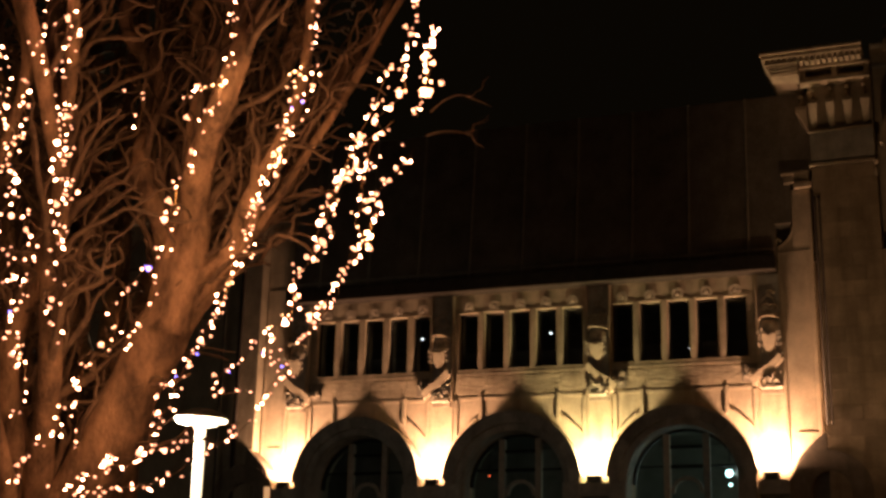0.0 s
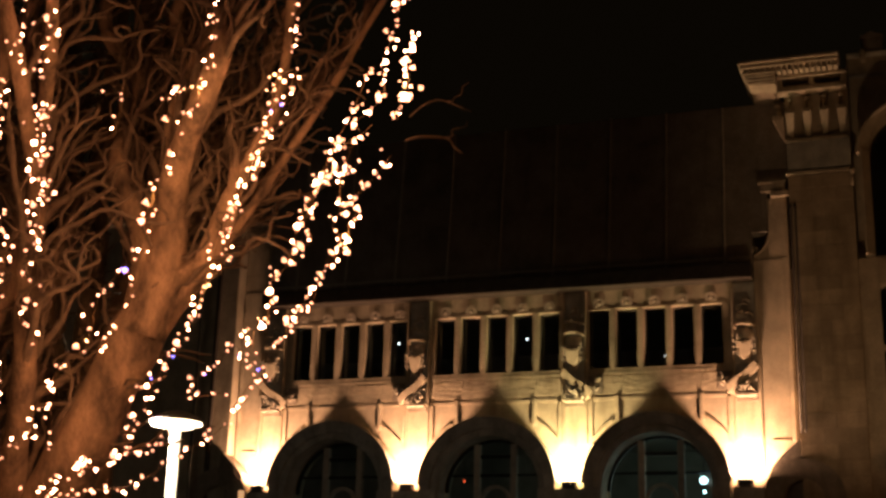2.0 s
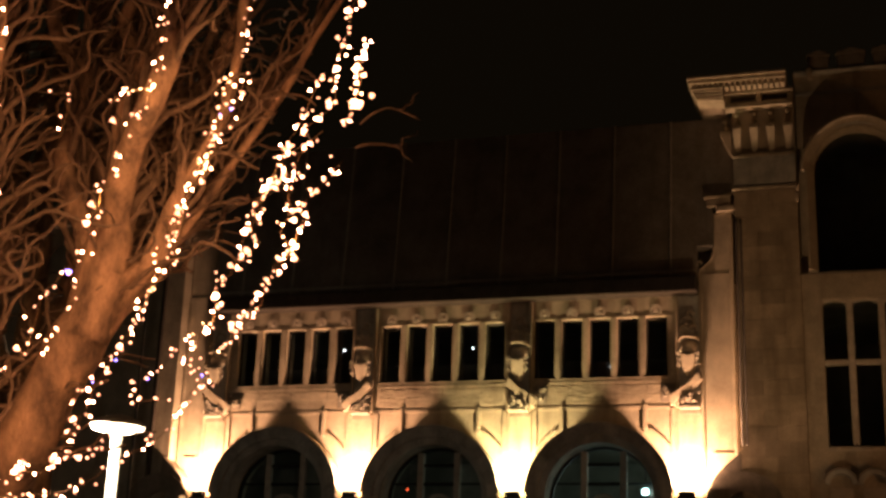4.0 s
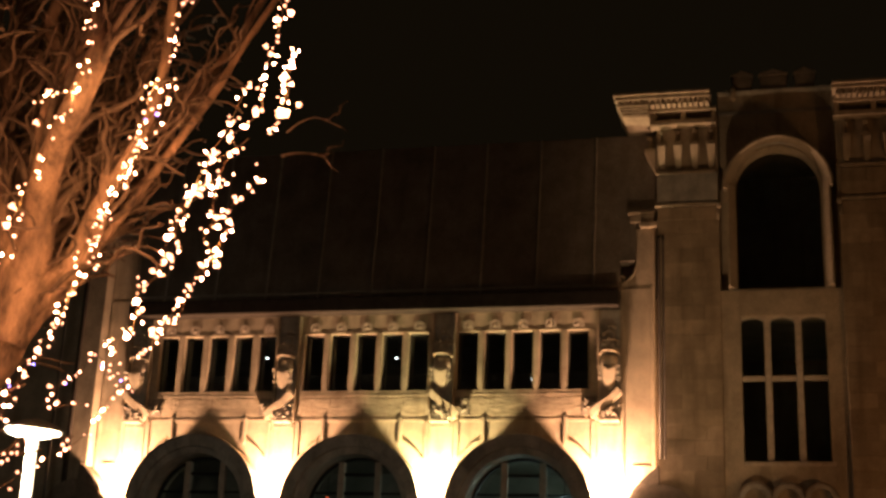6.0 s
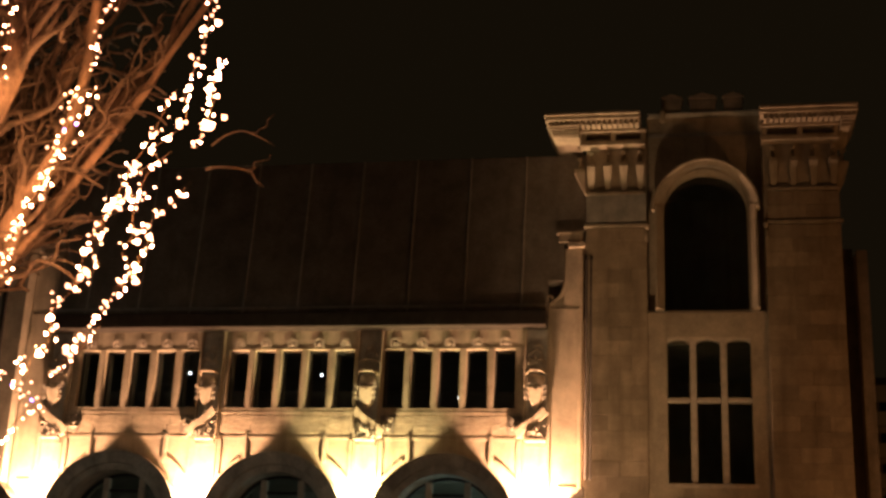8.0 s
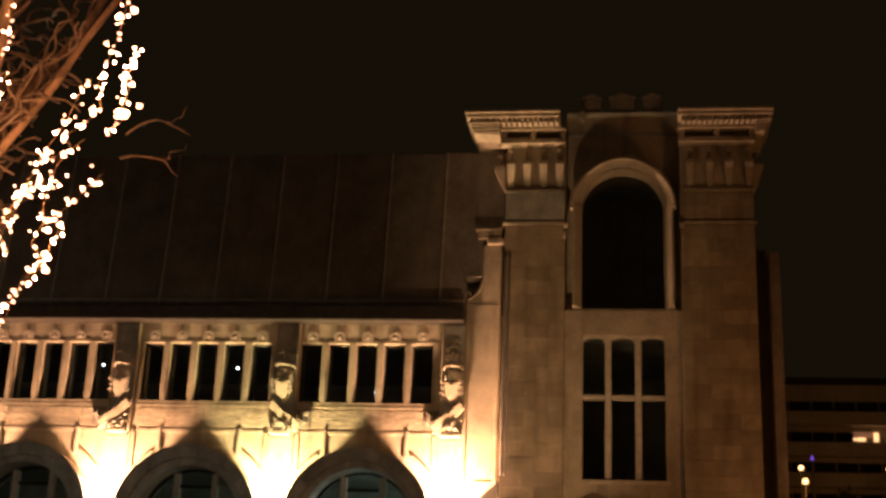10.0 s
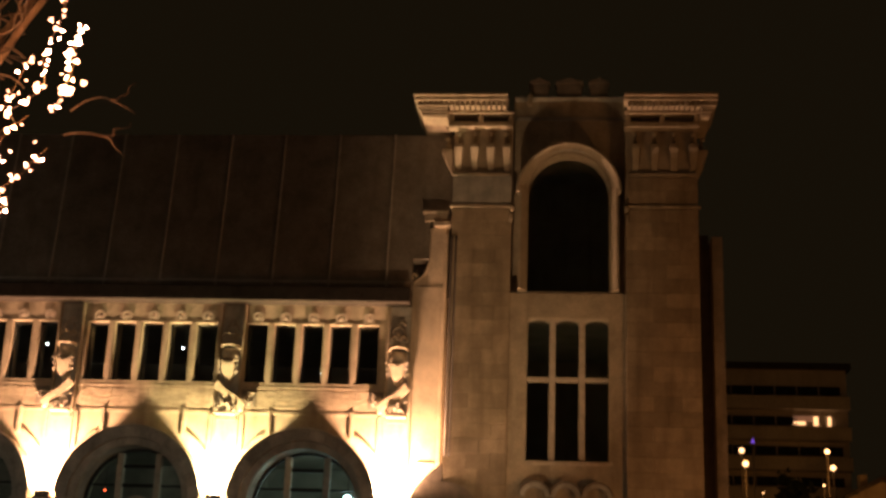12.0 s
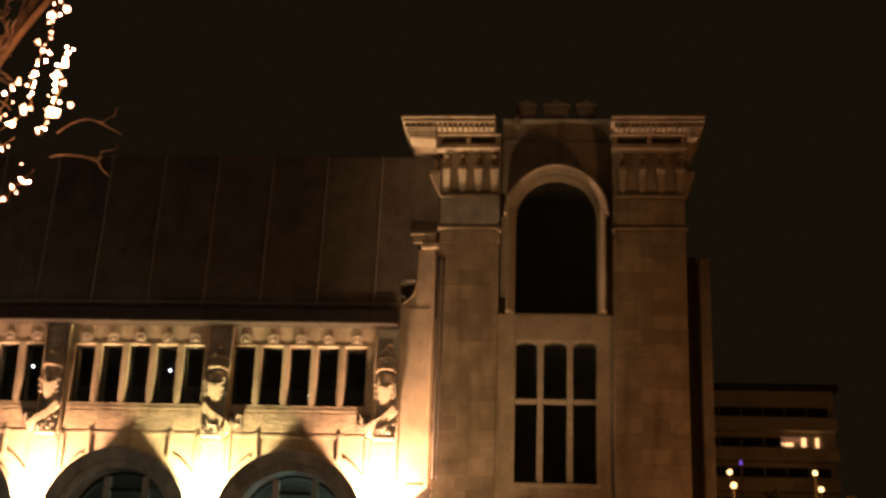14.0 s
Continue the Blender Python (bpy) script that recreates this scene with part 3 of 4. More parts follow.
# arch moulding
bm = bmesh.new()
splay(bm, AX, AS, AR + 0.02, AR + 0.12, TOWER - 0.06, TOWER + 0.10)
opening = part("arched_opening", bm, STONE, tower, "moulded stone arch")
bm = bmesh.new()
ring(bm, AX, AS, AR, AR + 0.19, TOWER + 0.103, DEEP - 0.003, 0, 180, 40)
part("arch_soffit", bm, STONE, opening)
bm = bmesh.new()
splay(bm, AX, AS - 0.12, AR + 0.13, AR + 0.215, TOWER - 0.20, TOWER - 0.05)
part("hood_mould", bm, STONE, opening)
bm = bmesh.new()
ring(bm, AX, AS - 0.12, AR + 0.17, AR + 0.245, TOWER - 0.048, TOWER + 0.09, 0, 180, 40)
part("hood_backing", bm, HOOD, opening)
for s in (-1, 1):
    bm = bmesh.new()
    plan = [(AX + s * AR, TOWER + 0.10), (AX + s * (AR + 0.15), TOWER - 0.14), (AX + s * (AR + 0.20), TOWER - 0.14), (AX + s * (AR + 0.20), DEEP - 0.004), (AX + s * AR, DEEP - 0.004)]
    lo = [bm.verts.new((x, y, 9.83)) for x, y in plan]
    hi = [bm.verts.new((x, y, AS - 0.003)) for x, y in plan]
    bm.faces.new(lo), bm.faces.new(hi[::-1])
    for i in range(5):
        bm.faces.new((lo[i], lo[(i + 1) % 5], hi[(i + 1) % 5], hi[i]))
    part("arch_jamb", bm, STONE, opening)
part("arch_sill", boxes((-1.09, 1.54, MID + 0.02, DEEP - 0.002, 9.782, 9.829)), HOOD, tower, bevel=0.02)
bm = boxes((AX - AR, AX + AR, DEEP + 0.14, DEEP + 0.15, 9.79, AS + AR - 0.03))
part("arch_pane", bm, GLASS, opening)
# three-light window
triple = part("window", boxes((-0.68, 1.24, MID - 0.03, MID - 0.003, 5.84, 5.93)), FRAME, tower, "three-light mullioned window", bevel=0.02)
MX = (-0.11, 0.56)
part("mullion", boxes((MX[0] - 0.07, MX[0] + 0.07, MID + 0.05, MID + 0.25, 5.94, 9.2)), FRAME, triple, bevel=0.02)
part("mullion", boxes((MX[1] - 0.07, MX[1] + 0.07, MID + 0.05, MID + 0.25, 5.94, 9.2)), FRAME, triple, bevel=0.02)
LIGHTS = ((WX0, MX[0] - 0.075), (MX[0] + 0.075, MX[1] - 0.075), (MX[1] + 0.075, WX1))
for xa, xb in LIGHTS:
    part("transom", boxes((xa, xb, MID + 0.07, MID + 0.25, 7.74, 7.84)), FRAME, triple, bevel=0.015)
    cx, r = (xa + xb) / 2, (xb - xa) / 2
    bm = bmesh.new()
    head = [(cx + r * math.cos(math.pi * i / 12), 9.06 + 0.12 * math.sin(math.pi * i / 12)) for i in range(13)]
    prism(bm, [*head, (xa, 9.199), (xb, 9.199)], MID + 0.07, MID + 0.25)
    part("light_head", bm, FRAME, triple)
    for za, zb in ((5.94, 7.74), (7.84, 9.19)):
        part("pane", boxes((xa, xb, MID + 0.2, MID + 0.21, za, zb)), GLASS, triple)
# scalloped hood moulds under the window, edged in darker stone for their shade
for k in range(3):
    cx = -0.46 + 0.68 * k
    bm = bmesh.new()
    ring(bm, cx, 5.10, 0.235, 0.335, MID - 0.17, MID - 0.003, 6, 174, 20)
    hood_part = part("small_hood", bm, HOOD, tower)
    bm = bmesh.new()
    ring(bm, cx, 5.10, 0.338, 0.375, MID - 0.20, MID - 0.06, 12, 168, 20)
    part("drip", bm, SHADED, hood_part)
    part("small_niche", boxes((cx - 0.23, cx + 0.23, MID - 0.03, MID - 0.003, 4.2, 5.05)), FRAME, tower)


def tower_head(xa, xb, cornice_a, cornice_b, brackets, side):
    """The head of one tower pier: ledge, corbels, slotted frieze and a battered cornice that returns on one side."""
    face = TOWER + 0.055
    head = part("pier_head", boxes((xa - 0.10, xb + 0.03, TOWER - 0.27, face, 13.76, 13.88)), STONE, tower, "bracketed head of the pier", bevel=0.012)
    part("ledge", boxes((xa - 0.01, xb + 0.06, TOWER - 0.035, face, 11.82, 11.90)), STONE, head, bevel=0.02)
    part("neck_band", boxes((xa + 0.02, xb, TOWER - 0.02, face, 12.62, 12.70)), STONE, head, bevel=0.015)
    outer = xa if side < 0 else xb
    # scrolled stop at the inner end of the ledge
    bm = bmesh.new()
    inner = xb if side < 0 else xa
    blob(bm, inner - side * 0.05, TOWER - 0.03, 11.80, 0.06, 0.07, 0.09, 0.2, 2)
    blob(bm, inner - side * 0.03, TOWER - 0.01, 11.58, 0.045, 0.06, 0.15, 0.2, 2)
    part("ledge_stop", bm, STONE, head, smooth=True)

    def corbel(m):
        """A tapering corbel, narrow at its foot, under a small round-headed niche."""
        bm = bmesh.new()
        rows = [(0.055, 0.0, 12.74), (0.075, 0.10, 12.96), (0.10, 0.24, 13.26), (0.10, 0.24, 13.36)]
        loops = [[bm.verts.new((a, 0, z)), bm.verts.new((a, -d - 0.02, z)), bm.verts.new((-a, -d - 0.02, z)), bm.verts.new((-a, 0, z))] for a, d, z in rows]
        bm.faces.new(loops[0][::-1])
        bm.faces.new(loops[-1])
        for p, q in zip(loops, loops[1:]):
            for i in range(4):
                bm.faces.new((p[i], p[(i + 1) % 4], q[(i + 1) % 4], q[i]))
        bm.transform(m)
        made = part("corbel", bm, STONE, head, bevel=0.012)
        bm = bmesh.new()
        blob(bm, 0, -0.15, 13.64, 0.055, 0.07, 0.05, 0.1, 2)
        bm.transform(m)
        part("corbel_boss", bm, STONE, made, smooth=True)
        bm = bmesh.new()
        tube(bm, [Vector((0, -0.14, 13.37)), Vector((0, -0.13, 13.50)), Vector((0, -0.10, 13.60))], [0.04, 0.032, 0.03], 8)
        bm.transform(m)
        part("corbel_shaft", bm, STONE, made, smooth=True)

    for k in range(brackets):
        corbel(Matrix.Translation((xa + 0.16 + (xb - xa - 0.26) * k / (brackets - 1), face, 0)))
    for k in range(3):
        corbel(pose(outer, TOWER + 0.25 + 0.45 * k, 0, 0, 0, 90 * side))
    # slotted frieze: a set-back strip, darkened for shade, with blocks between ledge and bed mould
    part("frieze", boxes((xa - 0.06, xb + 0.02, TOWER + 0.0, face, 13.885, 14.075)), SHADED, head)
    for k in range(3):
        x = xa - 0.02 + (xb - xa + 0.0) * k / 2
        part("frieze_block", boxes((x - 0.055, x + 0.055, TOWER - 0.265, TOWER - 0.003, 13.885, 14.075)), STONE, head, bevel=0.01)
    part("bed_mould", boxes((xa - 0.1, xb + 0.05, TOWER - 0.32, face, 14.08, 14.15)), STONE, head, bevel=0.015)
    # battered return of the cornice
    bm = bmesh.new()
    tip = cornice_a if side < 0 else cornice_b
    edge = outer - 0.10 if side < 0 else outer + 0.06
    outline = [(tip - side * 0.02, 14.24), (edge, 14.24), (edge, 13.92), (tip - side * 0.17, 13.95)]
    prism(bm, outline, TOWER - 0.42, TOWER + 0.9)
    part("cornice_return", bm, STONE, head, bevel=0.02)
    for k in range(4):
        f = k / 4
        za = 13.97 + 0.27 * f
        xo = tip - side * (0.185 - 0.16 * f)
        p, q = sorted((xo + side * 0.03, edge))
        part("return_rib", boxes((p, q, TOWER - 0.46 - 0.035 * k, TOWER - 0.423, za, za + 0.045)), STONE, head, bevel=0.008)
    count = 17
    for k in range(count):
        x = cornice_a + 0.12 + (cornice_b - cornice_a - 0.2) * k / (count - 1)
        part("dentil", boxes((x - 0.04, x + 0.04, TOWER - 0.60, TOWER + 0.2, 14.155, 14.275)), STONE, head)
    part("cornice", boxes((cornice_a, cornice_b, TOWER - 0.66, TOWER + 1.0, 14.28, 14.37), (cornice_a - 0.03 * (side < 0), cornice_b, TOWER - 0.72, TOWER + 1.0, 14.372, 14.44)), STONE, head, bevel=0.012)


tower_head(-2.54, -1.14, -3.42, -1.22, 4, -1)
tower_head(1.62, 3.22, 1.50, 3.66, 4, 1)
part("neck", boxes((-2.50, -1.12, TOWER + 0.0, TOWER + 0.055, 11.925, 12.615)), HOOD, tower)
# cresting between the two heads; merlons darkened in colour to look unlit
bm = bmesh.new()
box(bm, -1.09, 1.54, MID + 0.1, MID + 0.5, 14.705, 14.75)
part("parapet", bm, HOOD, tower, bevel=0.02)
for xa, xb in ((-0.72, -0.28), (-0.08, 0.52), (0.72, 1.16)):
    merlon = part("merlon", boxes((xa, xb, MID + 0.15, MID + 0.45, 14.753, 15.10)), SHADED, tower, bevel=0.03)
    bm = bmesh.new()
    prism(bm, [(xa - 0.04, 15.103), (xb + 0.04, 15.103), (xb + 0.02, 15.16), ((xa + xb) / 2, 15.26), (xa - 0.02, 15.16)], MID + 0.12, MID + 0.48)
    part("merlon_cap", bm, SHADED, merlon, bevel=0.01)
bm = bmesh.new()
lathe(bm, [(0.03, 14.45), (0.09, 14.5), (0.05, 14.62), (0.08, 14.7), (0.02, 14.85)], -0.72, MID + 0.02, 10)
part("finial", bm, STONE, tower, smooth=True)
tagged(tower, "tall square stone tower with arched opening and bracketed cornices", "tower")

# low curved buttress stones beside the arches, coloured dark to stand as silhouettes
for s, cx in ((1, -2.48), (-1, -16.55)):
    b = empty("porch_hood", cx, WALL, 0)
    fy = 29.455 if s > 0 else HOOD_FRONT + 0.02
    bm = bmesh.new()
    ring(bm, cx, 4.55, 0.42, 0.86, fy, 29.88, 0, 180, 30)
    part("outer_arch", bm, SHADED, b)
    bm = bmesh.new()
    pts = [(cx - s * 0.80, 4.9), (cx - s * 0.62, 5.28), (cx - s * 0.38, 5.54), (cx - s * 0.05, 5.82), (cx - s * 0.03, 5.42), (cx - s * 0.45, 5.3)]
    prism(bm, pts if s < 0 else pts[::-1], fy + 0.02, 29.87)
    part("raking_stone", bm, SHADED, b)
    part("infill", boxes((cx - 0.42, cx + 0.42, 29.7, 29.88, 0, 4.9)), SHADED, b)
    part("jamb", boxes((cx - 0.86, cx - 0.42, fy, 29.88, 0, 4.548)), SHADED, b)
    part("jamb", boxes((cx + 0.42, cx + 0.86, fy, 29.88, 0, 4.548)), SHADED, b)
    if s < 0:
        part("lit_pane", boxes((cx + 0.62, cx + 0.78, fy - 0.012, fy - 0.002, 4.25, 4.85)), LITROOM, b, "small pale lit pane")
    tagged(b, "small stone arch hood with a raking top, darkened as a silhouette", "arch", "small hoods beside the front")

# left wing
wing = empty("side_wing", -19, 29.5, 0)
part("wall", boxes((-22.2, -16.44, 29.55, 31, 0, 12.0)), STONE, wing)
part("cornice", boxes((-22.3, -16.44, 29.35, 31.1, 12.003, 12.3)), STONE, wing, bevel=0.03)
part("downpipe", boxes((-17.0, -16.9, 29.42, 29.54, 0, 11.9)), GUTTER, wing, bevel=0.02)
tagged(wing, "dim plain stone side wing", "building wing")

# ---------------------------------------------------------------- light strings and the tree
def curve_points(ctrl, step):
    """Points along a smooth line through the control points."""
    c = [Vector(p) for p in ctrl]
    c = [c[0] * 2 - c[1], *c, c[-1] * 2 - c[-2]]
    out = []
    for i in range(1, len(c) - 2):
        n = max(2, int((c[i + 1] - c[i]).length / step))
        for k in range(n):
            t = k / n
            out.append(0.5 * ((2 * c[i]) + (c[i + 1] - c[i - 1]) * t + (2 * c[i - 1] - 5 * c[i] + 4 * c[i + 1] - c[i + 2]) * t * t
                              + (3 * c[i] - c[i - 1] - 3 * c[i + 1] + c[i + 2]) * t ** 3))
    out.append(c[-2])
    return out


def bulb_mesh(mat):
    bm = bmesh.new()
    lathe(bm, [(0.003, -0.016), (0.005, -0.008), (0.0145, 0.013), (0.009, 0.016)], 0, 0, 8)
    return mesh_of("bulb", bm, mat)


WARM_BULB, BLUE_BULB = bulb_mesh(BULB), bulb_mesh(BLUEBULB)
rng = random.Random(7)


def light_string(y, line, gap, swing=0.03, big=0.08):
    """A string of bulbs hung along (x, z) turns at one depth."""
    ctrl = [(x, y, z) for x, z in line]
    s = empty("light_string", *ctrl[0])
    ph = rng.uniform(0, 6)
    pts = []
    for k, p in enumerate(curve_points(ctrl, 0.09)):
        off = Vector((noise.noise(p * 1.9 + Vector((ph, 0, 0))), noise.noise(p * 1.7 + Vector((0, ph, 3))), noise.noise(p * 2.1 + Vector((5, 0, ph)))))
        pts.append(p + off * 0.03)
    bm = bmesh.new()
    tube(bm, pts, [0.0028] * len(pts), 4)
    part("wire", bm, WIRE, s)
    run = 0.0
    for a, b in zip(pts, pts[1:]):
        run += (b - a).length
        while run > 0:
            run -= 0.88 * gap * rng.uniform(0.4, 1.6)
            p = a.lerp(b, rng.random()) + Vector((rng.gauss(0, swing), rng.gauss(0, swing), rng.gauss(0, swing * 0.6)))
            bulb = new("bulb", BLUE_BULB if rng.random() < 0.012 else WARM_BULB)
            k = rng.uniform(0.45, 0.80) * (rng.uniform(1.5, 2.3) if rng.random() < big else 1.0)
            bulb.parent = s
            bulb.matrix_parent_inverse = s.matrix_basis.inverted()
            bulb.matrix_basis = Matrix.LocRotScale(p, Euler((rng.uniform(0, 6), rng.uniform(0, 6), 0)), (k, k, k))
    tagged(s, "string of warm white fairy lights wound round bare branches", "light string", "fairy lights in the tree")


light_string(7.4, [(-6.02, 6.75), (-6.09, 6.15), (-6.09, 5.85), (-6.19, 5.71), (-6.11, 5.58), (-6.18, 5.45), (-6.26, 5.29), (-6.20, 5.14), (-6.29, 4.93), (-6.28, 4.60), (-6.15, 4.40), (-6.04, 4.11), (-6.07, 3.78), (-6.14, 3.56), (-6.04, 3.38), (-5.94, 3.14), (-6.00, 2.89)], 0.05, 0.03, 0.12)
light_string(7.2, [(-5.72, 6.60), (-5.76, 6.00), (-5.70, 5.68), (-5.72, 5.33), (-5.74, 5.09), (-5.63, 4.85), (-5.73, 4.65), (-5.60, 4.51), (-5.71, 4.36), (-5.68, 4.03), (-5.61, 3.82), (-5.64, 3.63), (-5.62, 3.37)], 0.05, 0.03, 0.1)
light_string(7.3, [(-5.71, 5.15), (-5.85, 5.02), (-5.73, 4.79), (-5.81, 4.60), (-5.64, 4.42), (-5.72, 4.22), (-5.67, 3.95)], 0.04, 0.04, 0.12)
light_string(7.1, [(-6.42, 5.69), (-6.19, 5.35), (-6.18, 5.04), (-6.00, 4.81), (-6.09, 4.61), (-5.93, 4.43), (-6.06, 4.19), (-5.95, 3.90), (-5.85, 3.70), (-5.95, 3.55), (-5.78, 3.34), (-5.87, 3.16)], 0.055, 0.04, 0.12)
light_string(7.9, [(-4.72, 6.95), (-4.76, 6.55), (-4.83, 6.19), (-4.77, 5.88), (-4.83, 5.75), (-4.83, 5.54), (-4.89, 5.39), (-4.89, 5.24), (-5.03, 5.16), (-5.05, 4.90), (-5.17, 4.65), (-5.18, 4.51), (-5.26, 4.42), (-5.22, 4.27), (-5.37, 4.09), (-5.47, 4.00), (-5.58, 3.85), (-5.59, 3.62), (-5.69, 3.44), (-5.84, 3.34), (-5.98, 3.12), (-6.02, 2.98), (-6.02, 2.87), (-6.24, 2.76), (-6.31, 2.60), (-6.42, 2.50)], 0.055, 0.03, 0.12)
light_string(7.95, [(-5.41, 4.10), (-5.36, 3.89), (-5.47, 3.64), (-5.53, 3.42)], 0.07, 0.02, 0.05)
light_string(7.95, [(-5.22, 5.36), (-5.12, 5.41), (-5.03, 5.41), (-4.91, 5.43)], 0.035, 0.03, 0.1)
light_string(7.9, [(-5.91, 3.12), (-5.85, 3.00), (-5.85, 2.83), (-5.83, 2.75)], 0.06, 0.03, 0.05)
light_string(8.1, [(-4.00, 6.95), (-4.10, 6.55), (-4.17, 6.18), (-4.24, 5.96), (-4.21, 5.81), (-4.26, 5.64), (-4.40, 5.41), (-4.36, 5.29), (-4.48, 5.16), (-4.39, 5.03), (-4.46, 4.88), (-4.47, 4.75), (-4.58, 4.68), (-4.57, 4.59), (-4.66, 4.46), (-4.72, 4.32), (-4.78, 4.07), (-4.83, 3.89), (-4.86, 3.72), (-4.96, 3.59), (-5.03, 3.50), (-5.13, 3.28), (-5.29, 3.19), (-5.35, 2.99), (-5.38, 2.81), (-5.54, 2.64), (-5.71, 2.67), (-5.94, 2.55)], 0.05, 0.03, 0.1)
light_string(8.15, [(-4.21, 5.57), (-4.34, 5.26), (-4.47, 5.03), (-4.58, 4.74), (-4.68, 4.49), (-4.67, 4.21), (-4.73, 4.10), (-4.85, 3.92), (-4.92, 3.72), (-5.08, 3.48), (-5.19, 3.27), (-5.25, 3.08), (-5.40, 2.83)], 0.05, 0.025, 0.08)
light_string(8.3, [(-3.30, 6.95), (-3.40, 6.52), (-3.46, 6.16), (-3.53, 5.83), (-3.61, 5.59), (-3.57, 5.38), (-3.68, 5.24), (-3.79, 5.14), (-3.72, 5.05), (-3.96, 4.91), (-3.89, 4.78), (-4.04, 4.72), (-4.11, 4.58), (-4.17, 4.42), (-4.09, 4.32), (-4.21, 4.21), (-4.29, 4.10), (-4.39, 4.00), (-4.39, 3.92), (-4.40, 3.75), (-4.51, 3.64), (-4.51, 3.51), (-4.59, 3.40)], 0.035, 0.03, 0.2)
light_string(8.35, [(-3.67, 5.62), (-3.73, 5.51), (-3.86, 5.21), (-3.97, 5.07), (-4.04, 4.88), (-4.11, 4.69), (-4.21, 4.43), (-4.31, 4.15)], 0.038, 0.025, 0.12)
light_string(8.4, [(-3.39, 5.90), (-3.39, 5.78), (-3.44, 5.68), (-3.42, 5.58), (-3.46, 5.38), (-3.50, 5.19)], 0.028, 0.035, 0.18)
light_string(8.4, [(-3.53, 4.94), (-3.64, 4.81), (-3.71, 4.70), (-3.84, 4.59), (-3.78, 4.51), (-3.86, 4.38), (-3.89, 4.21), (-4.02, 4.14), (-4.03, 4.04), (-4.12, 3.92), (-4.25, 3.74), (-4.29, 3.65), (-4.35, 3.52)], 0.033, 0.03, 0.2)
light_string(8.45, [(-3.72, 5.19), (-3.90, 5.03), (-3.95, 4.71), (-3.91, 4.59), (-3.98, 4.42), (-3.89, 4.27), (-4.08, 4.03), (-4.10, 3.88), (-4.29, 3.68)], 0.045, 0.03, 0.05)
light_string(8.0, [(-4.38, 3.33), (-4.50, 3.48), (-4.59, 3.32), (-4.71, 3.29), (-4.83, 3.11), (-4.72, 3.11), (-4.54, 3.14)], 0.05, 0.03, 0.05)
light_string(8.05, [(-4.26, 3.29), (-4.39, 3.18), (-4.49, 3.03), (-4.55, 2.92), (-4.71, 2.82), (-4.93, 2.72), (-5.07, 2.61), (-5.29, 2.51), (-5.56, 2.50), (-5.96, 2.47)], 0.045, 0.035, 0.08)
light_string(7.9, [(-4.88, 2.83), (-5.02, 2.77), (-5.16, 2.72), (-5.32, 2.70), (-5.50, 2.68), (-5.58, 2.64), (-5.79, 2.51), (-5.97, 2.46)], 0.04, 0.04, 0.1)
# two dense clusters imitate the bloom round two bright lamps
light_string(8.2, [(-4.02, 4.68), (-3.97, 4.70), (-3.92, 4.73)], 0.007, 0.028, 0.5)
light_string(8.38, [(-3.48, 5.34), (-3.44, 5.37), (-3.41, 5.35)], 0.007, 0.024, 0.5)
light_string(7.9, [(-5.64, 5.50), (-5.54, 5.47), (-5.59, 5.06)], 0.16, 0.04, 0)
light_string(8.2, [(-4.44, 3.37), (-4.34, 3.24), (-4.26, 3.30)], 0.06, 0.03, 0)


# extra point lights added among the strings to light the bark
for x, y, z in ((-4.03, 8.2, 4.76), (-3.43, 8.3, 5.42), (-4.5, 8.05, 4.85), (-4.82, 8.0, 3.95), (-5.2, 7.85, 4.55), (-4.88, 7.85, 5.4), (-5.65, 7.85, 3.6), (-5.6, 8.0, 2.8),
                (-5.9, 7.2, 4.7), (-6.1, 6.95, 5.0), (-6.02, 7.3, 3.3), (-4.45, 8.2, 3.75), (-4.33, 8.0, 5.5), (-3.85, 8.35, 4.3)):
    lamp = bpy.data.lights.new("string_glow", "POINT")
    lamp.energy, lamp.color, lamp.shadow_soft_size = 7.6, (1.0, 0.45, 0.20), 0.018
    tagged(new("string_glow", lamp), kind="structure").matrix_basis = pose(x, y, z)


def bent(a, b, sag, n, wobble, radius_a, radius_b):
    pts, rad = [], []
    ph = rng.uniform(0, 40)
    for i in range(n + 1):
        f = i / n
        p = a.lerp(b, f) + Vector((0, 0, -sag * math.sin(math.pi * f)))
        p += Vector((noise.noise((f * 2.6, ph, 0)), noise.noise((ph, f * 2.6, 2)), 0.4 * noise.noise((1, ph, f * 2.6)))) * wobble * math.sin(math.pi * min(1, f * 1.2) * 0.5)
        pts.append(p)
        rad.append(radius_a + (radius_b - radius_a) * f ** 0.8)
    return pts, rad


tree = empty("tree", -7.3, 8.8, 0)
bm = bmesh.new()
fork = Vector((-5.75, 8.8, 3.9))
low = Vector((-6.9, 8.8, 1.7))
pts = curve_points([(-7.3, 8.8, -0.05), (-7.15, 8.8, 0.7), (-6.9, 8.8, 1.7), (-6.3, 8.8, 2.8), (-5.75, 8.8, 3.9), (-5.6, 8.8, 4.3)], 0.15)
rad = [0.30 + 0.2 * math.exp(-i / 2.5) - 0.10 * (i / len(pts)) + 0.02 * math.sin(i * 1.3) for i in range(len(pts))]
tube(bm, pts, rad, 16)
part("trunk", bm, BARK, tree, "rough brown leaning trunk", smooth=True)
twigs = bmesh.new()
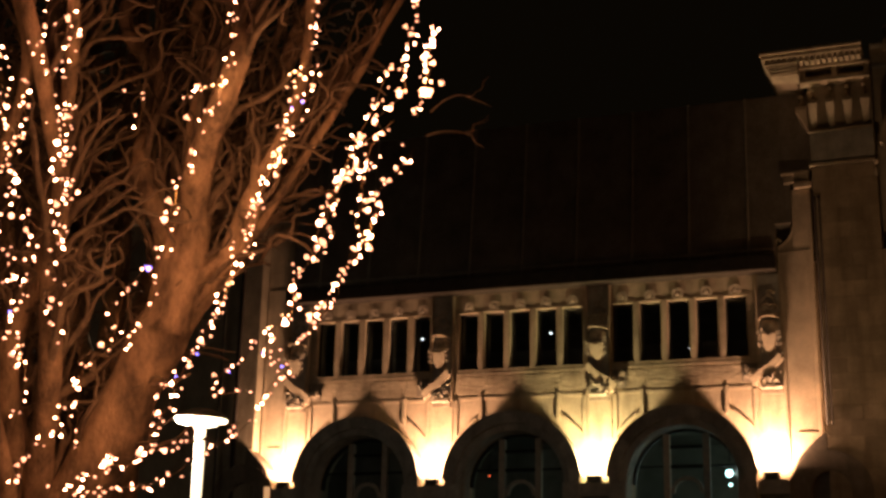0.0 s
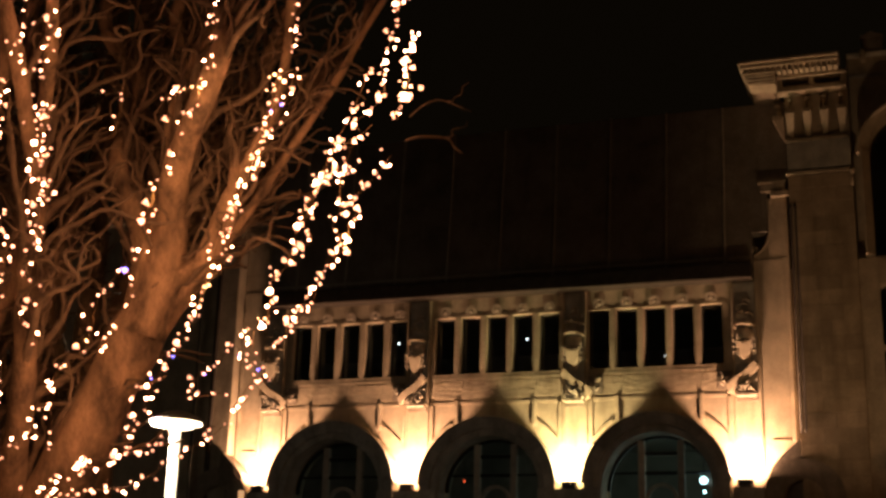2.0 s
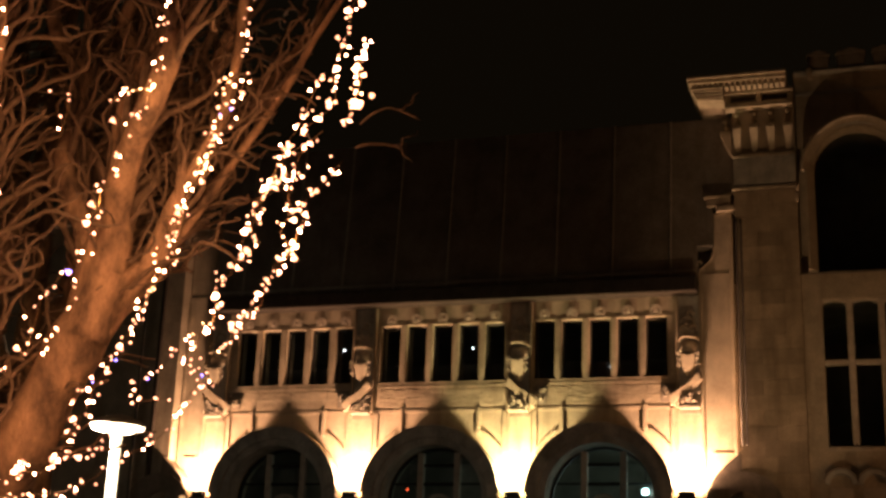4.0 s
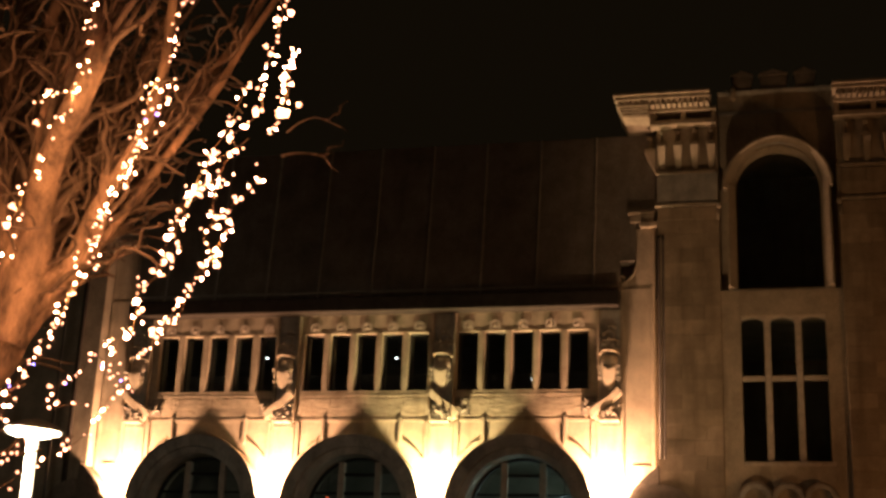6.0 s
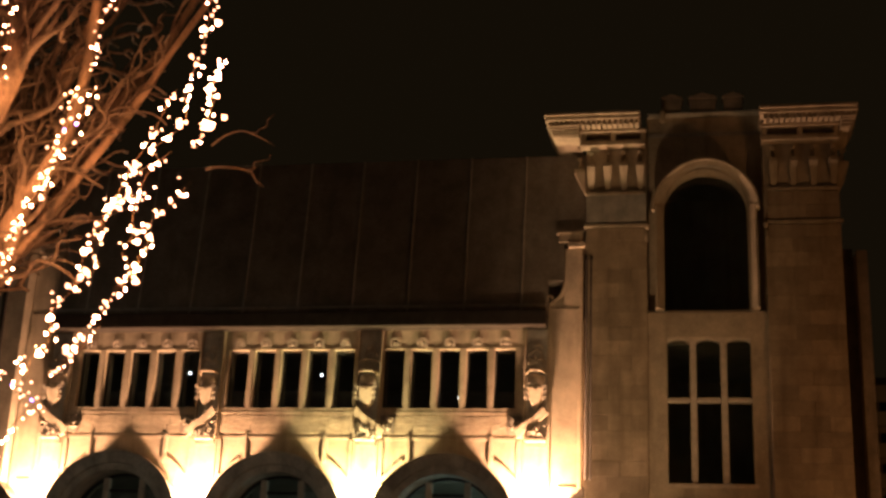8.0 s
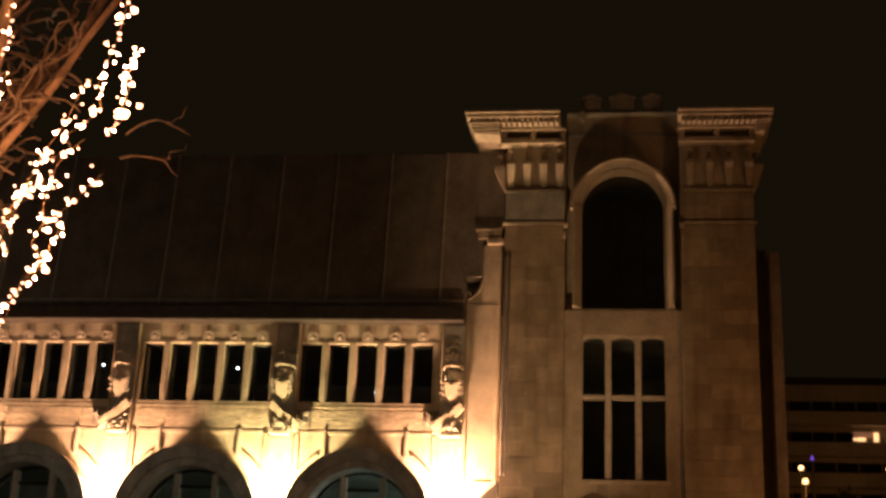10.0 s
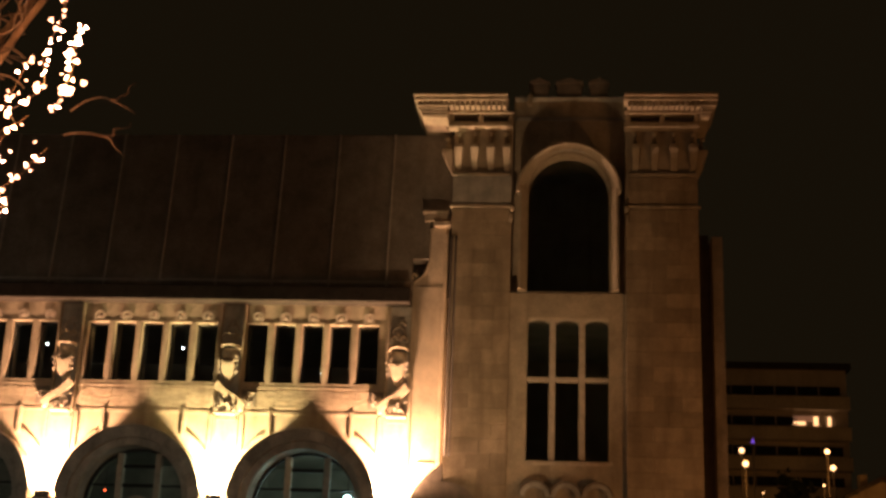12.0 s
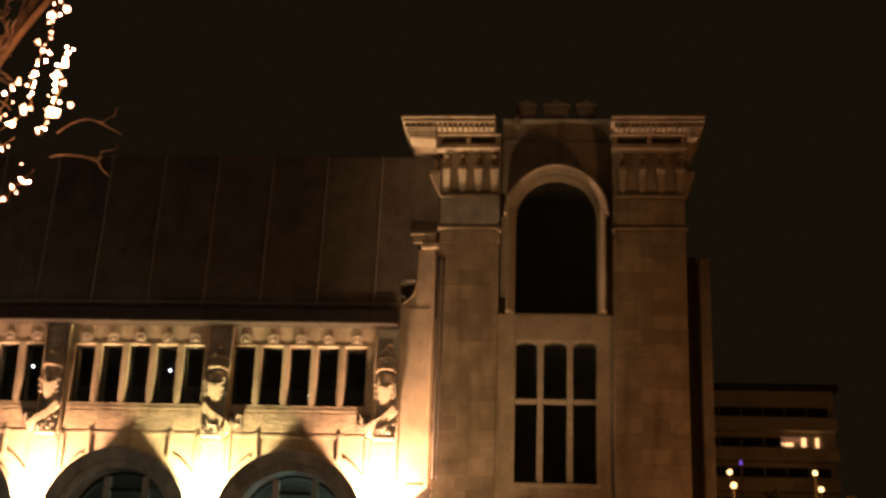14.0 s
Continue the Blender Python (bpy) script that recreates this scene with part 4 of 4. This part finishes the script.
BOUGHS = ((fork, -6.3, 8.9, 7.2, 0.13), (fork, -5.8, 9.2, 7.4, 0.14), (fork, -5.25, 8.7, 7.3, 0.15), (fork, -4.8, 9.2, 7.2, 0.13), (fork, -4.35, 8.8, 7.0, 0.10), (fork, -4.1, 9.7, 7.4, 0.085), (fork, -3.85, 9.4, 7.3, 0.07),
          (low, -6.3, 7.45, 6.9, 0.13), (low, -6.15, 7.8, 6.7, 0.12), (low, -6.6, 7.3, 6.6, 0.09), (low, -7.6, 8.6, 7.2, 0.15),
          (low, -8.2, 8.3, 6.6, 0.13), (low, -7.2, 9.6, 7.0, 0.14), (fork, -4.7, 9.0, 5.9, 0.075), (low, -5.2, 8.8, 6.6, 0.08))


def sprout(p, d, ln, r):
    """An arching branch with a few finer twigs along it."""
    bp, br = bent(p, p + d * ln, -0.18, 12, 0.3, r, 0.010)
    tube(twigs, bp, br, 6)
    for j in (4, 8):
        e = (d + Vector((rng.gauss(0, 0.45), rng.gauss(0, 0.5), rng.gauss(0.2, 0.4)))).normalized()
        q, qr = bent(bp[j], bp[j] + e * rng.uniform(0.3, 0.7), -0.08, 9, 0.18, br[j] * 0.7 + 0.002, 0.006)
        tube(twigs, q, qr, 5)


for root, lx, ly, lz, lr in BOUGHS:
    end = Vector((lx, ly, lz))
    span = end.x - root.x
    pts, rad = bent(root + Vector((rng.uniform(-0.1, 0.1), rng.uniform(-0.1, 0.1), -0.15)), end, 0.2 * span if span > 0 else 0.1, 26, 0.3 if lx > -4.5 else 0.8, lr * (0.75 if lx > -4.5 else 1.15), lr * 0.35)
    rad = [r * (1 + 0.22 * noise.noise((i * 0.7, lx, ly))) for i, r in enumerate(rad)]
    bm = bmesh.new()
    tube(bm, pts, rad, 10)
    part("limb", bm, BARK, tree, smooth=True)
    main = (end - root).normalized()
    outside = lx > -4.5
    for i in range(4, len(pts) - 1):
        if outside and rng.random() < 0.55:
            continue
        for _ in range(1 if outside else 2):
            d = (main * 0.6 + Vector((rng.gauss(0, 0.5), rng.gauss(0.35, 0.35), rng.gauss(0.4, 0.35)))).normalized()
            sprout(pts[i], d, (0.42 if outside else 1.0) * rng.uniform(0.5, 1.3), rad[i] * rng.uniform(0.2, 0.45) + 0.008)
# curled twig ends on the outer side
for x, z, dx, dz in ((-3.72, 5.55, 0.42, 0.06), (-3.75, 5.35, 0.45, -0.12)):
    q, qr = bent(Vector((x, 9.2, z)), Vector((x + dx, 9.35, z + dz)), -0.1, 10, 0.15, 0.008, 0.004)
    tube(twigs, q, qr, 5)
    q, qr = bent(q[6], q[6] + Vector((0.16, 0.1, 0.2)), 0.06, 8, 0.12, 0.006, 0.004)
    tube(twigs, q, qr, 5)
# the far side of the crown: a thicket of thick upright limbs
for k in range(22):
    x = -9.6 + 0.15 * k + rng.uniform(-0.1, 0.1)
    y = rng.uniform(9.4, 11.2)
    pts, rad = bent(Vector((-7.75 + 0.022 * k, y - 0.3, 1.6)), Vector((x, y, rng.uniform(6.6, 7.8))), 0.2, 18, 0.5, rng.uniform(0.10, 0.17), 0.06)
    rad = [r * (1 + 0.25 * noise.noise((i * 0.8, x, y))) for i, r in enumerate(rad)]
    bm = bmesh.new()
    tube(bm, pts, rad, 8)
    part("limb", bm, BARK, tree, smooth=True)
crown = part("crown", twigs, TWIG, tree, "dense bare twigs", smooth=True)
tagged(crown, kind="stuff")
tagged(tree, "bare winter tree with upright limbs wound with fairy lights", "tree")

# ---------------------------------------------------------------- lamp post in front of the building
LX, LY = -7.93, 13.0
post = empty("street_lamp", LX, LY, 0)
bm = bmesh.new()
lathe(bm, [(0.14, 0), (0.14, 0.5), (0.065, 0.6), (0.058, 3.72)], LX, LY, 20)
part("post", bm, POST, post, "white painted post", smooth=True)
bm = bmesh.new()
lathe(bm, [(0.08, 3.80), (0.30, 3.79), (0.315, 3.81), (0.25, 3.86), (0.12, 3.91), (0.02, 3.93)], LX, LY, 32)
canopy = part("canopy", bm, POST, post, "shallow domed cap", smooth=True)
bm = bmesh.new()
lathe(bm, [(0.07, 3.73), (0.10, 3.72), (0.27, 3.76), (0.29, 3.788)], LX, LY, 32)
part("diffuser", bm, GLOW, canopy, "glowing white diffuser", smooth=True)
tagged(post, "white street lamp with a flat glowing head", "street lamp", "street lamps")
bm = bmesh.new()
lathe(bm, [(0.03, 0), (0.03, 6.9), (0.012, 9.0), (0.012, 9.2)], -14.8, 25.0, 8)
tagged(part("mast", bm, GUTTER, None, smooth=True), "thin dark upright mast before the wing", "mast")

lamp = bpy.data.lights.new("post_glow", "POINT")
lamp.energy, lamp.color, lamp.shadow_soft_size = 400, (1.0, 0.84, 0.64), 0.14
tagged(new("post_glow", lamp), kind="structure").matrix_basis = pose(LX - 0.13, LY - 0.21, 3.715)
# unseen street lamp beside the tower, added for the orange light on it
def unseen_lamp(x, y, watts, hue, label):
    sodium = empty("street_lamp", x, y, 0)
    bm = bmesh.new()
    lathe(bm, [(0.13, 0), (0.13, 0.6), (0.07, 0.7), (0.05, 2.85)], x, y, 16)
    part("post", bm, METAL, sodium, "dark metal post", smooth=True)
    bm = bmesh.new()
    lathe(bm, [(0.05, 2.85), (0.20, 2.93), (0.23, 3.14)], x, y, 16)
    part("lantern", bm, ORANGE, sodium, "glowing lantern", smooth=True)
    bm = bmesh.new()
    lathe(bm, [(0.25, 3.15), (0.23, 3.20), (0.05, 3.34)], x, y, 16)
    part("cap", bm, METAL, sodium, smooth=True)
    tagged(sodium, label, "street lamp", "street lamps")
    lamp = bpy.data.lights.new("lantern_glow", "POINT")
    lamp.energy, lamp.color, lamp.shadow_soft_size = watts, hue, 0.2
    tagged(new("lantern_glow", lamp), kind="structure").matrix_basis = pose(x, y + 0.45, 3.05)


unseen_lamp(6.9, 23.2, 185, (1.0, 0.41, 0.13), "unseen dark street lamp with an orange sodium lantern, added to light the tower")

# unseen spotlight on the ground, added to brighten the tower
spot = empty("spotlight", -1.6, 23.5, 0)
part("base", boxes((-1.75, -1.45, 23.38, 23.62, 0, 0.04)), METAL, spot, bevel=0.01)
bm = bmesh.new()
lathe(bm, [(0.06, -0.12), (0.10, -0.10), (0.12, 0.06), (0.11, 0.06), (0.10, 0.02)], 0, 0, 20)
bm.transform(look((-1.6, 23.5, 0.25), (-1.3, 29.5, 9.0)) @ pose(0, 0, 0, 180, 0, 0))
part("housing", bm, METAL, spot, smooth=True)
for x in (-1.745, -1.475):
    part("bracket", boxes((x, x + 0.02, 23.47, 23.53, 0.04, 0.28)), METAL, spot)
tagged(spot, "small unseen ground spotlight, added to brighten the tower", "spotlight")
lamp = bpy.data.lights.new("fill_beam", "SPOT")
lamp.energy, lamp.color, lamp.shadow_soft_size = 560, (1.0, 0.60, 0.31), 0.08
lamp.spot_size, lamp.spot_blend = radians(42), 1.0
tagged(new("fill_beam", lamp), kind="structure").matrix_basis = look((-1.59, 23.59, 0.38), (-1.3, 29.5, 9.0))

# ---------------------------------------------------------------- small lights behind the glass
def indoor(x, y, z, r, mat, label):
    bm = bmesh.new()
    blob(bm, x, y, z, r, r, r)
    lampo = part("indoor_lamp", bm, mat, None, smooth=True)
    bm = bmesh.new()
    box(bm, x - 0.006, x + 0.006, y - 0.006, y + 0.006, z + r - 0.01, 9.75 if z > 7 else 6.75)
    part("stem", bm, METAL, lampo)
    tagged(lampo, label, "lamp", "lamps inside the hall")


for x, z in ((-12.58, 8.76), (-9.14, 8.71), (-5.68, 8.14)):
    indoor(x, 31.2, z, 0.028, WHITEDOT, "small white lamp glowing inside the dark room")
indoor(-4.84, 31.0, 5.14, 0.085, COOL, "bright cool white lamp inside the arched window")
indoor(-4.82, 31.0, 4.88, 0.035, COOL, "small cool lamp under the larger one")
lamp = bpy.data.lights.new("indoor_glow", "POINT")
lamp.energy, lamp.color, lamp.shadow_soft_size = 30, (0.72, 0.95, 0.80), 0.08
tagged(new("indoor_glow", lamp), kind="structure").matrix_basis = pose(-4.9, 33.6, 5.3)
indoor(-10.99, 32.0, 5.31, 0.03, REDDOT, "tiny red lamp inside the arched window")

# ---------------------------------------------------------------- far side of the street
block = empty("apartment_block", 10, 62, 0)
part("wall", boxes((7.0, 13.3, 62.0, 74, 0, 15.2)), RENDER, block)
part("roof", boxes((6.8, 13.5, 61.8, 74.2, 15.203, 15.5)), GUTTER, block)
for k, z in enumerate((14.1, 12.68, 11.3, 9.9, 8.5, 7.1, 5.7)):
    part("balcony_band", boxes((7.0, 13.3, 61.4, 61.997, z - 0.85, z - 0.25)), RENDER, block)
    for i in range(6):
        x = 7.05 + i * 1.0
        if k == 1 and i > 3:
            continue
        part("window", boxes((x, x + 0.94, 61.95, 61.996, z - 0.1, z + 0.3)), DARKPANE, block)
for xa, xb, za, zb in ((10.82, 11.36, 12.62, 12.76), (11.74, 11.94, 12.60, 13.0), (12.38, 12.52, 12.58, 13.0)):
    part("window", boxes((xa, xb, 61.95, 61.996, za, zb)), LITROOM, block, "lit warm window")
part("window", boxes((10.82, 11.70, 61.95, 61.996, 12.78, 13.02)), DIMROOM, block, "dimly lit blind")
tagged(block, "dim flat-roofed apartment block with a lit window", "building")
for x, y, z, r in ((6.25, 45, 8.25, 0.10), (6.27, 46, 8.85, 0.09), (8.93, 45, 8.72, 0.085), (9.30, 46, 8.33, 0.095), (8.78, 45, 7.6, 0.04), (6.8, 45, 7.3, 0.03)):
    p = empty("street_lamp", x, y, 0)
    bm = bmesh.new()
    lathe(bm, [(0.06, 0), (0.035, z - 0.1)], x, y, 8)
    part("post", bm, GUTTER, p, smooth=True)
    bm = bmesh.new()
    blob(bm, x, y, z, r, r, r)
    part("globe", bm, ORANGE, p, "glowing warm globe", smooth=True)
    tagged(p, "distant street lamp with a warm glowing globe", "street lamp", "street lamps")
bm = bmesh.new()
prism(bm, [(7.16, 9.76), (7.28, 9.76), (7.22, 9.95)], 49.9, 50.0)
sign = part("sign", bm, BLUEDOT, None)
part("post", boxes((7.19, 7.25, 49.92, 49.98, 0, 9.755)), METAL, sign)
tagged(sign, "small blue glowing sign on a post", "sign")


def leafy_tree(x, y, h, spread, seed):
    r = random.Random(seed)
    t = empty("tree", x, y, 0)
    bm = bmesh.new()
    tube(bm, [Vector((x, y, 0)), Vector((x + 0.1, y, h * 0.4)), Vector((x, y, h * 0.8))], [0.2, 0.15, 0.05], 8)
    for k in range(7):
        a = r.uniform(0, 6.28)
        z = h * r.uniform(0.35, 0.7)
        tube(bm, [Vector((x, y, z)), Vector((x + math.cos(a) * spread * 0.8, y + math.sin(a) * spread * 0.8, z + h * 0.2))], [0.07, 0.02], 5)
    part("trunk", bm, BARK, t, smooth=True)
    verts, faces = [], []
    for k in range(1500):
        a, e, q = r.uniform(0, 6.28), r.uniform(-0.8, 1.57), r.uniform(0.35, 1.0) ** 0.6
        q *= 0.75 + 0.5 * noise.noise((math.cos(a) * 2 + seed, math.sin(a) * 2, e * 2))
        c = Vector((x + spread * q * math.cos(a) * math.cos(e), y + spread * q * math.sin(a) * math.cos(e), h * 0.68 + h * 0.34 * q * math.sin(e)))
        m = Euler((r.uniform(0, 6), r.uniform(0, 6), r.uniform(0, 6))).to_matrix()
        n = len(verts)
        s = r.uniform(0.10, 0.2)
        verts += [c + m @ Vector(v) * s for v in ((-1, 0, 0), (0, -0.5, 0.1), (1, 0, 0), (0, 0.5, 0.1))]
        faces.append((n, n + 1, n + 2, n + 3))
    me = bpy.data.meshes.new("crown")
    me.from_pydata(verts, [], faces)
    me.materials.append(LEAF)
    ob = new("crown", me)
    ob.parent = t
    ob.matrix_parent_inverse = t.matrix_basis.inverted()
    tagged(ob, kind="stuff")
    tagged(t, "dark leafy tree beside the street", "tree", "trees across the street")


for x, y, h, s, seed in ((7.2, 42, 7.6, 1.3, 1), (8.2, 41, 6.5, 1.4, 2), (10.1, 50, 8.0, 1.7, 3)):
    leafy_tree(x, y, h, s, seed)

# small gabled house lit by an unseen light
house = empty("house", 12.7, 56, 0)
bm = bmesh.new()
prism(bm, [(11.9, 0), (14.6, 0), (14.6, 8.7), (13.25, 9.3), (11.9, 8.6)], 56, 62 - 0.7)
part("wall", bm, ASHLAR, house)
bm = bmesh.new()
prism(bm, [(11.7, 8.5), (13.25, 9.31), (14.8, 8.6), (14.8, 8.75), (13.25, 9.5), (11.7, 8.65)], 55.8, 61.35)
part("roof", bm, GUTTER, house)
part("chimney", boxes((12.45, 12.75, 56.4, 56.9, 8.9, 9.6)), ASHLAR, house)
for x in (12.1, 12.8, 13.5):
    part("window", boxes((x, x + 0.4, 55.96, 55.996, 7.6, 8.4)), DARKPANE, house)
tagged(house, "small gabled house lit orange by an unseen lamp", "house")
# two stand by the globes; those before house and block are added
for x, y, z, watts in ((12.6, 53.0, 8.0, 22), (9.0, 44.4, 8.5, 22), (6.4, 44.6, 8.6, 22), (10.0, 57.0, 7.6, 8)):
    lamp = bpy.data.lights.new("far_glow", "POINT")
    lamp.energy, lamp.color, lamp.shadow_soft_size = watts, (1.0, 0.40, 0.09), 0.1
    tagged(new("far_glow", lamp), kind="structure").matrix_basis = pose(x, y, z)
# ---------------------------------------------------------------- ashlar facing of the tower piers
block_rng = random.Random(3)


def ashlar(xa, xb, y, z0, z1, parent, course=0.34):
    z, row, stock = z0, 0, {}
    while z < z1 - 0.12:
        hgt = min(course, z1 - z)
        cuts = [xa] + [xa + (xb - xa) * f for f in ((0.36, 0.74) if row % 2 else (0.55,))] + [xb]
        for p, q in zip(cuts, cuts[1:]):
            key = (round(q - p, 2), round(hgt, 2))
            if key not in stock:
                w, g = (q - p) / 2 - 0.002, hgt / 2 - 0.002
                stock[key] = mesh_of("stone_block", boxes((-w, w, -0.03, 0.029, -g, g)), ASHLAR, bevel=0.004)
            ob = new("stone_block", stock[key])
            ob.parent = parent
            ob.matrix_parent_inverse = parent.matrix_basis.inverted()
            ob.matrix_basis = Matrix.Translation(((p + q) / 2, y + block_rng.uniform(-0.0015, 0.0015), z + hgt / 2))
        z += hgt
        row += 1


ashlar(-2.5, -1.10, TOWER + 0.03, 4.0, 11.79, tower)
ashlar(1.56, 3.21, TOWER + 0.03, 4.0, 11.79, tower)
ashlar(1.62, 3.21, TOWER + 0.035, 11.93, 12.6, tower, 0.33)
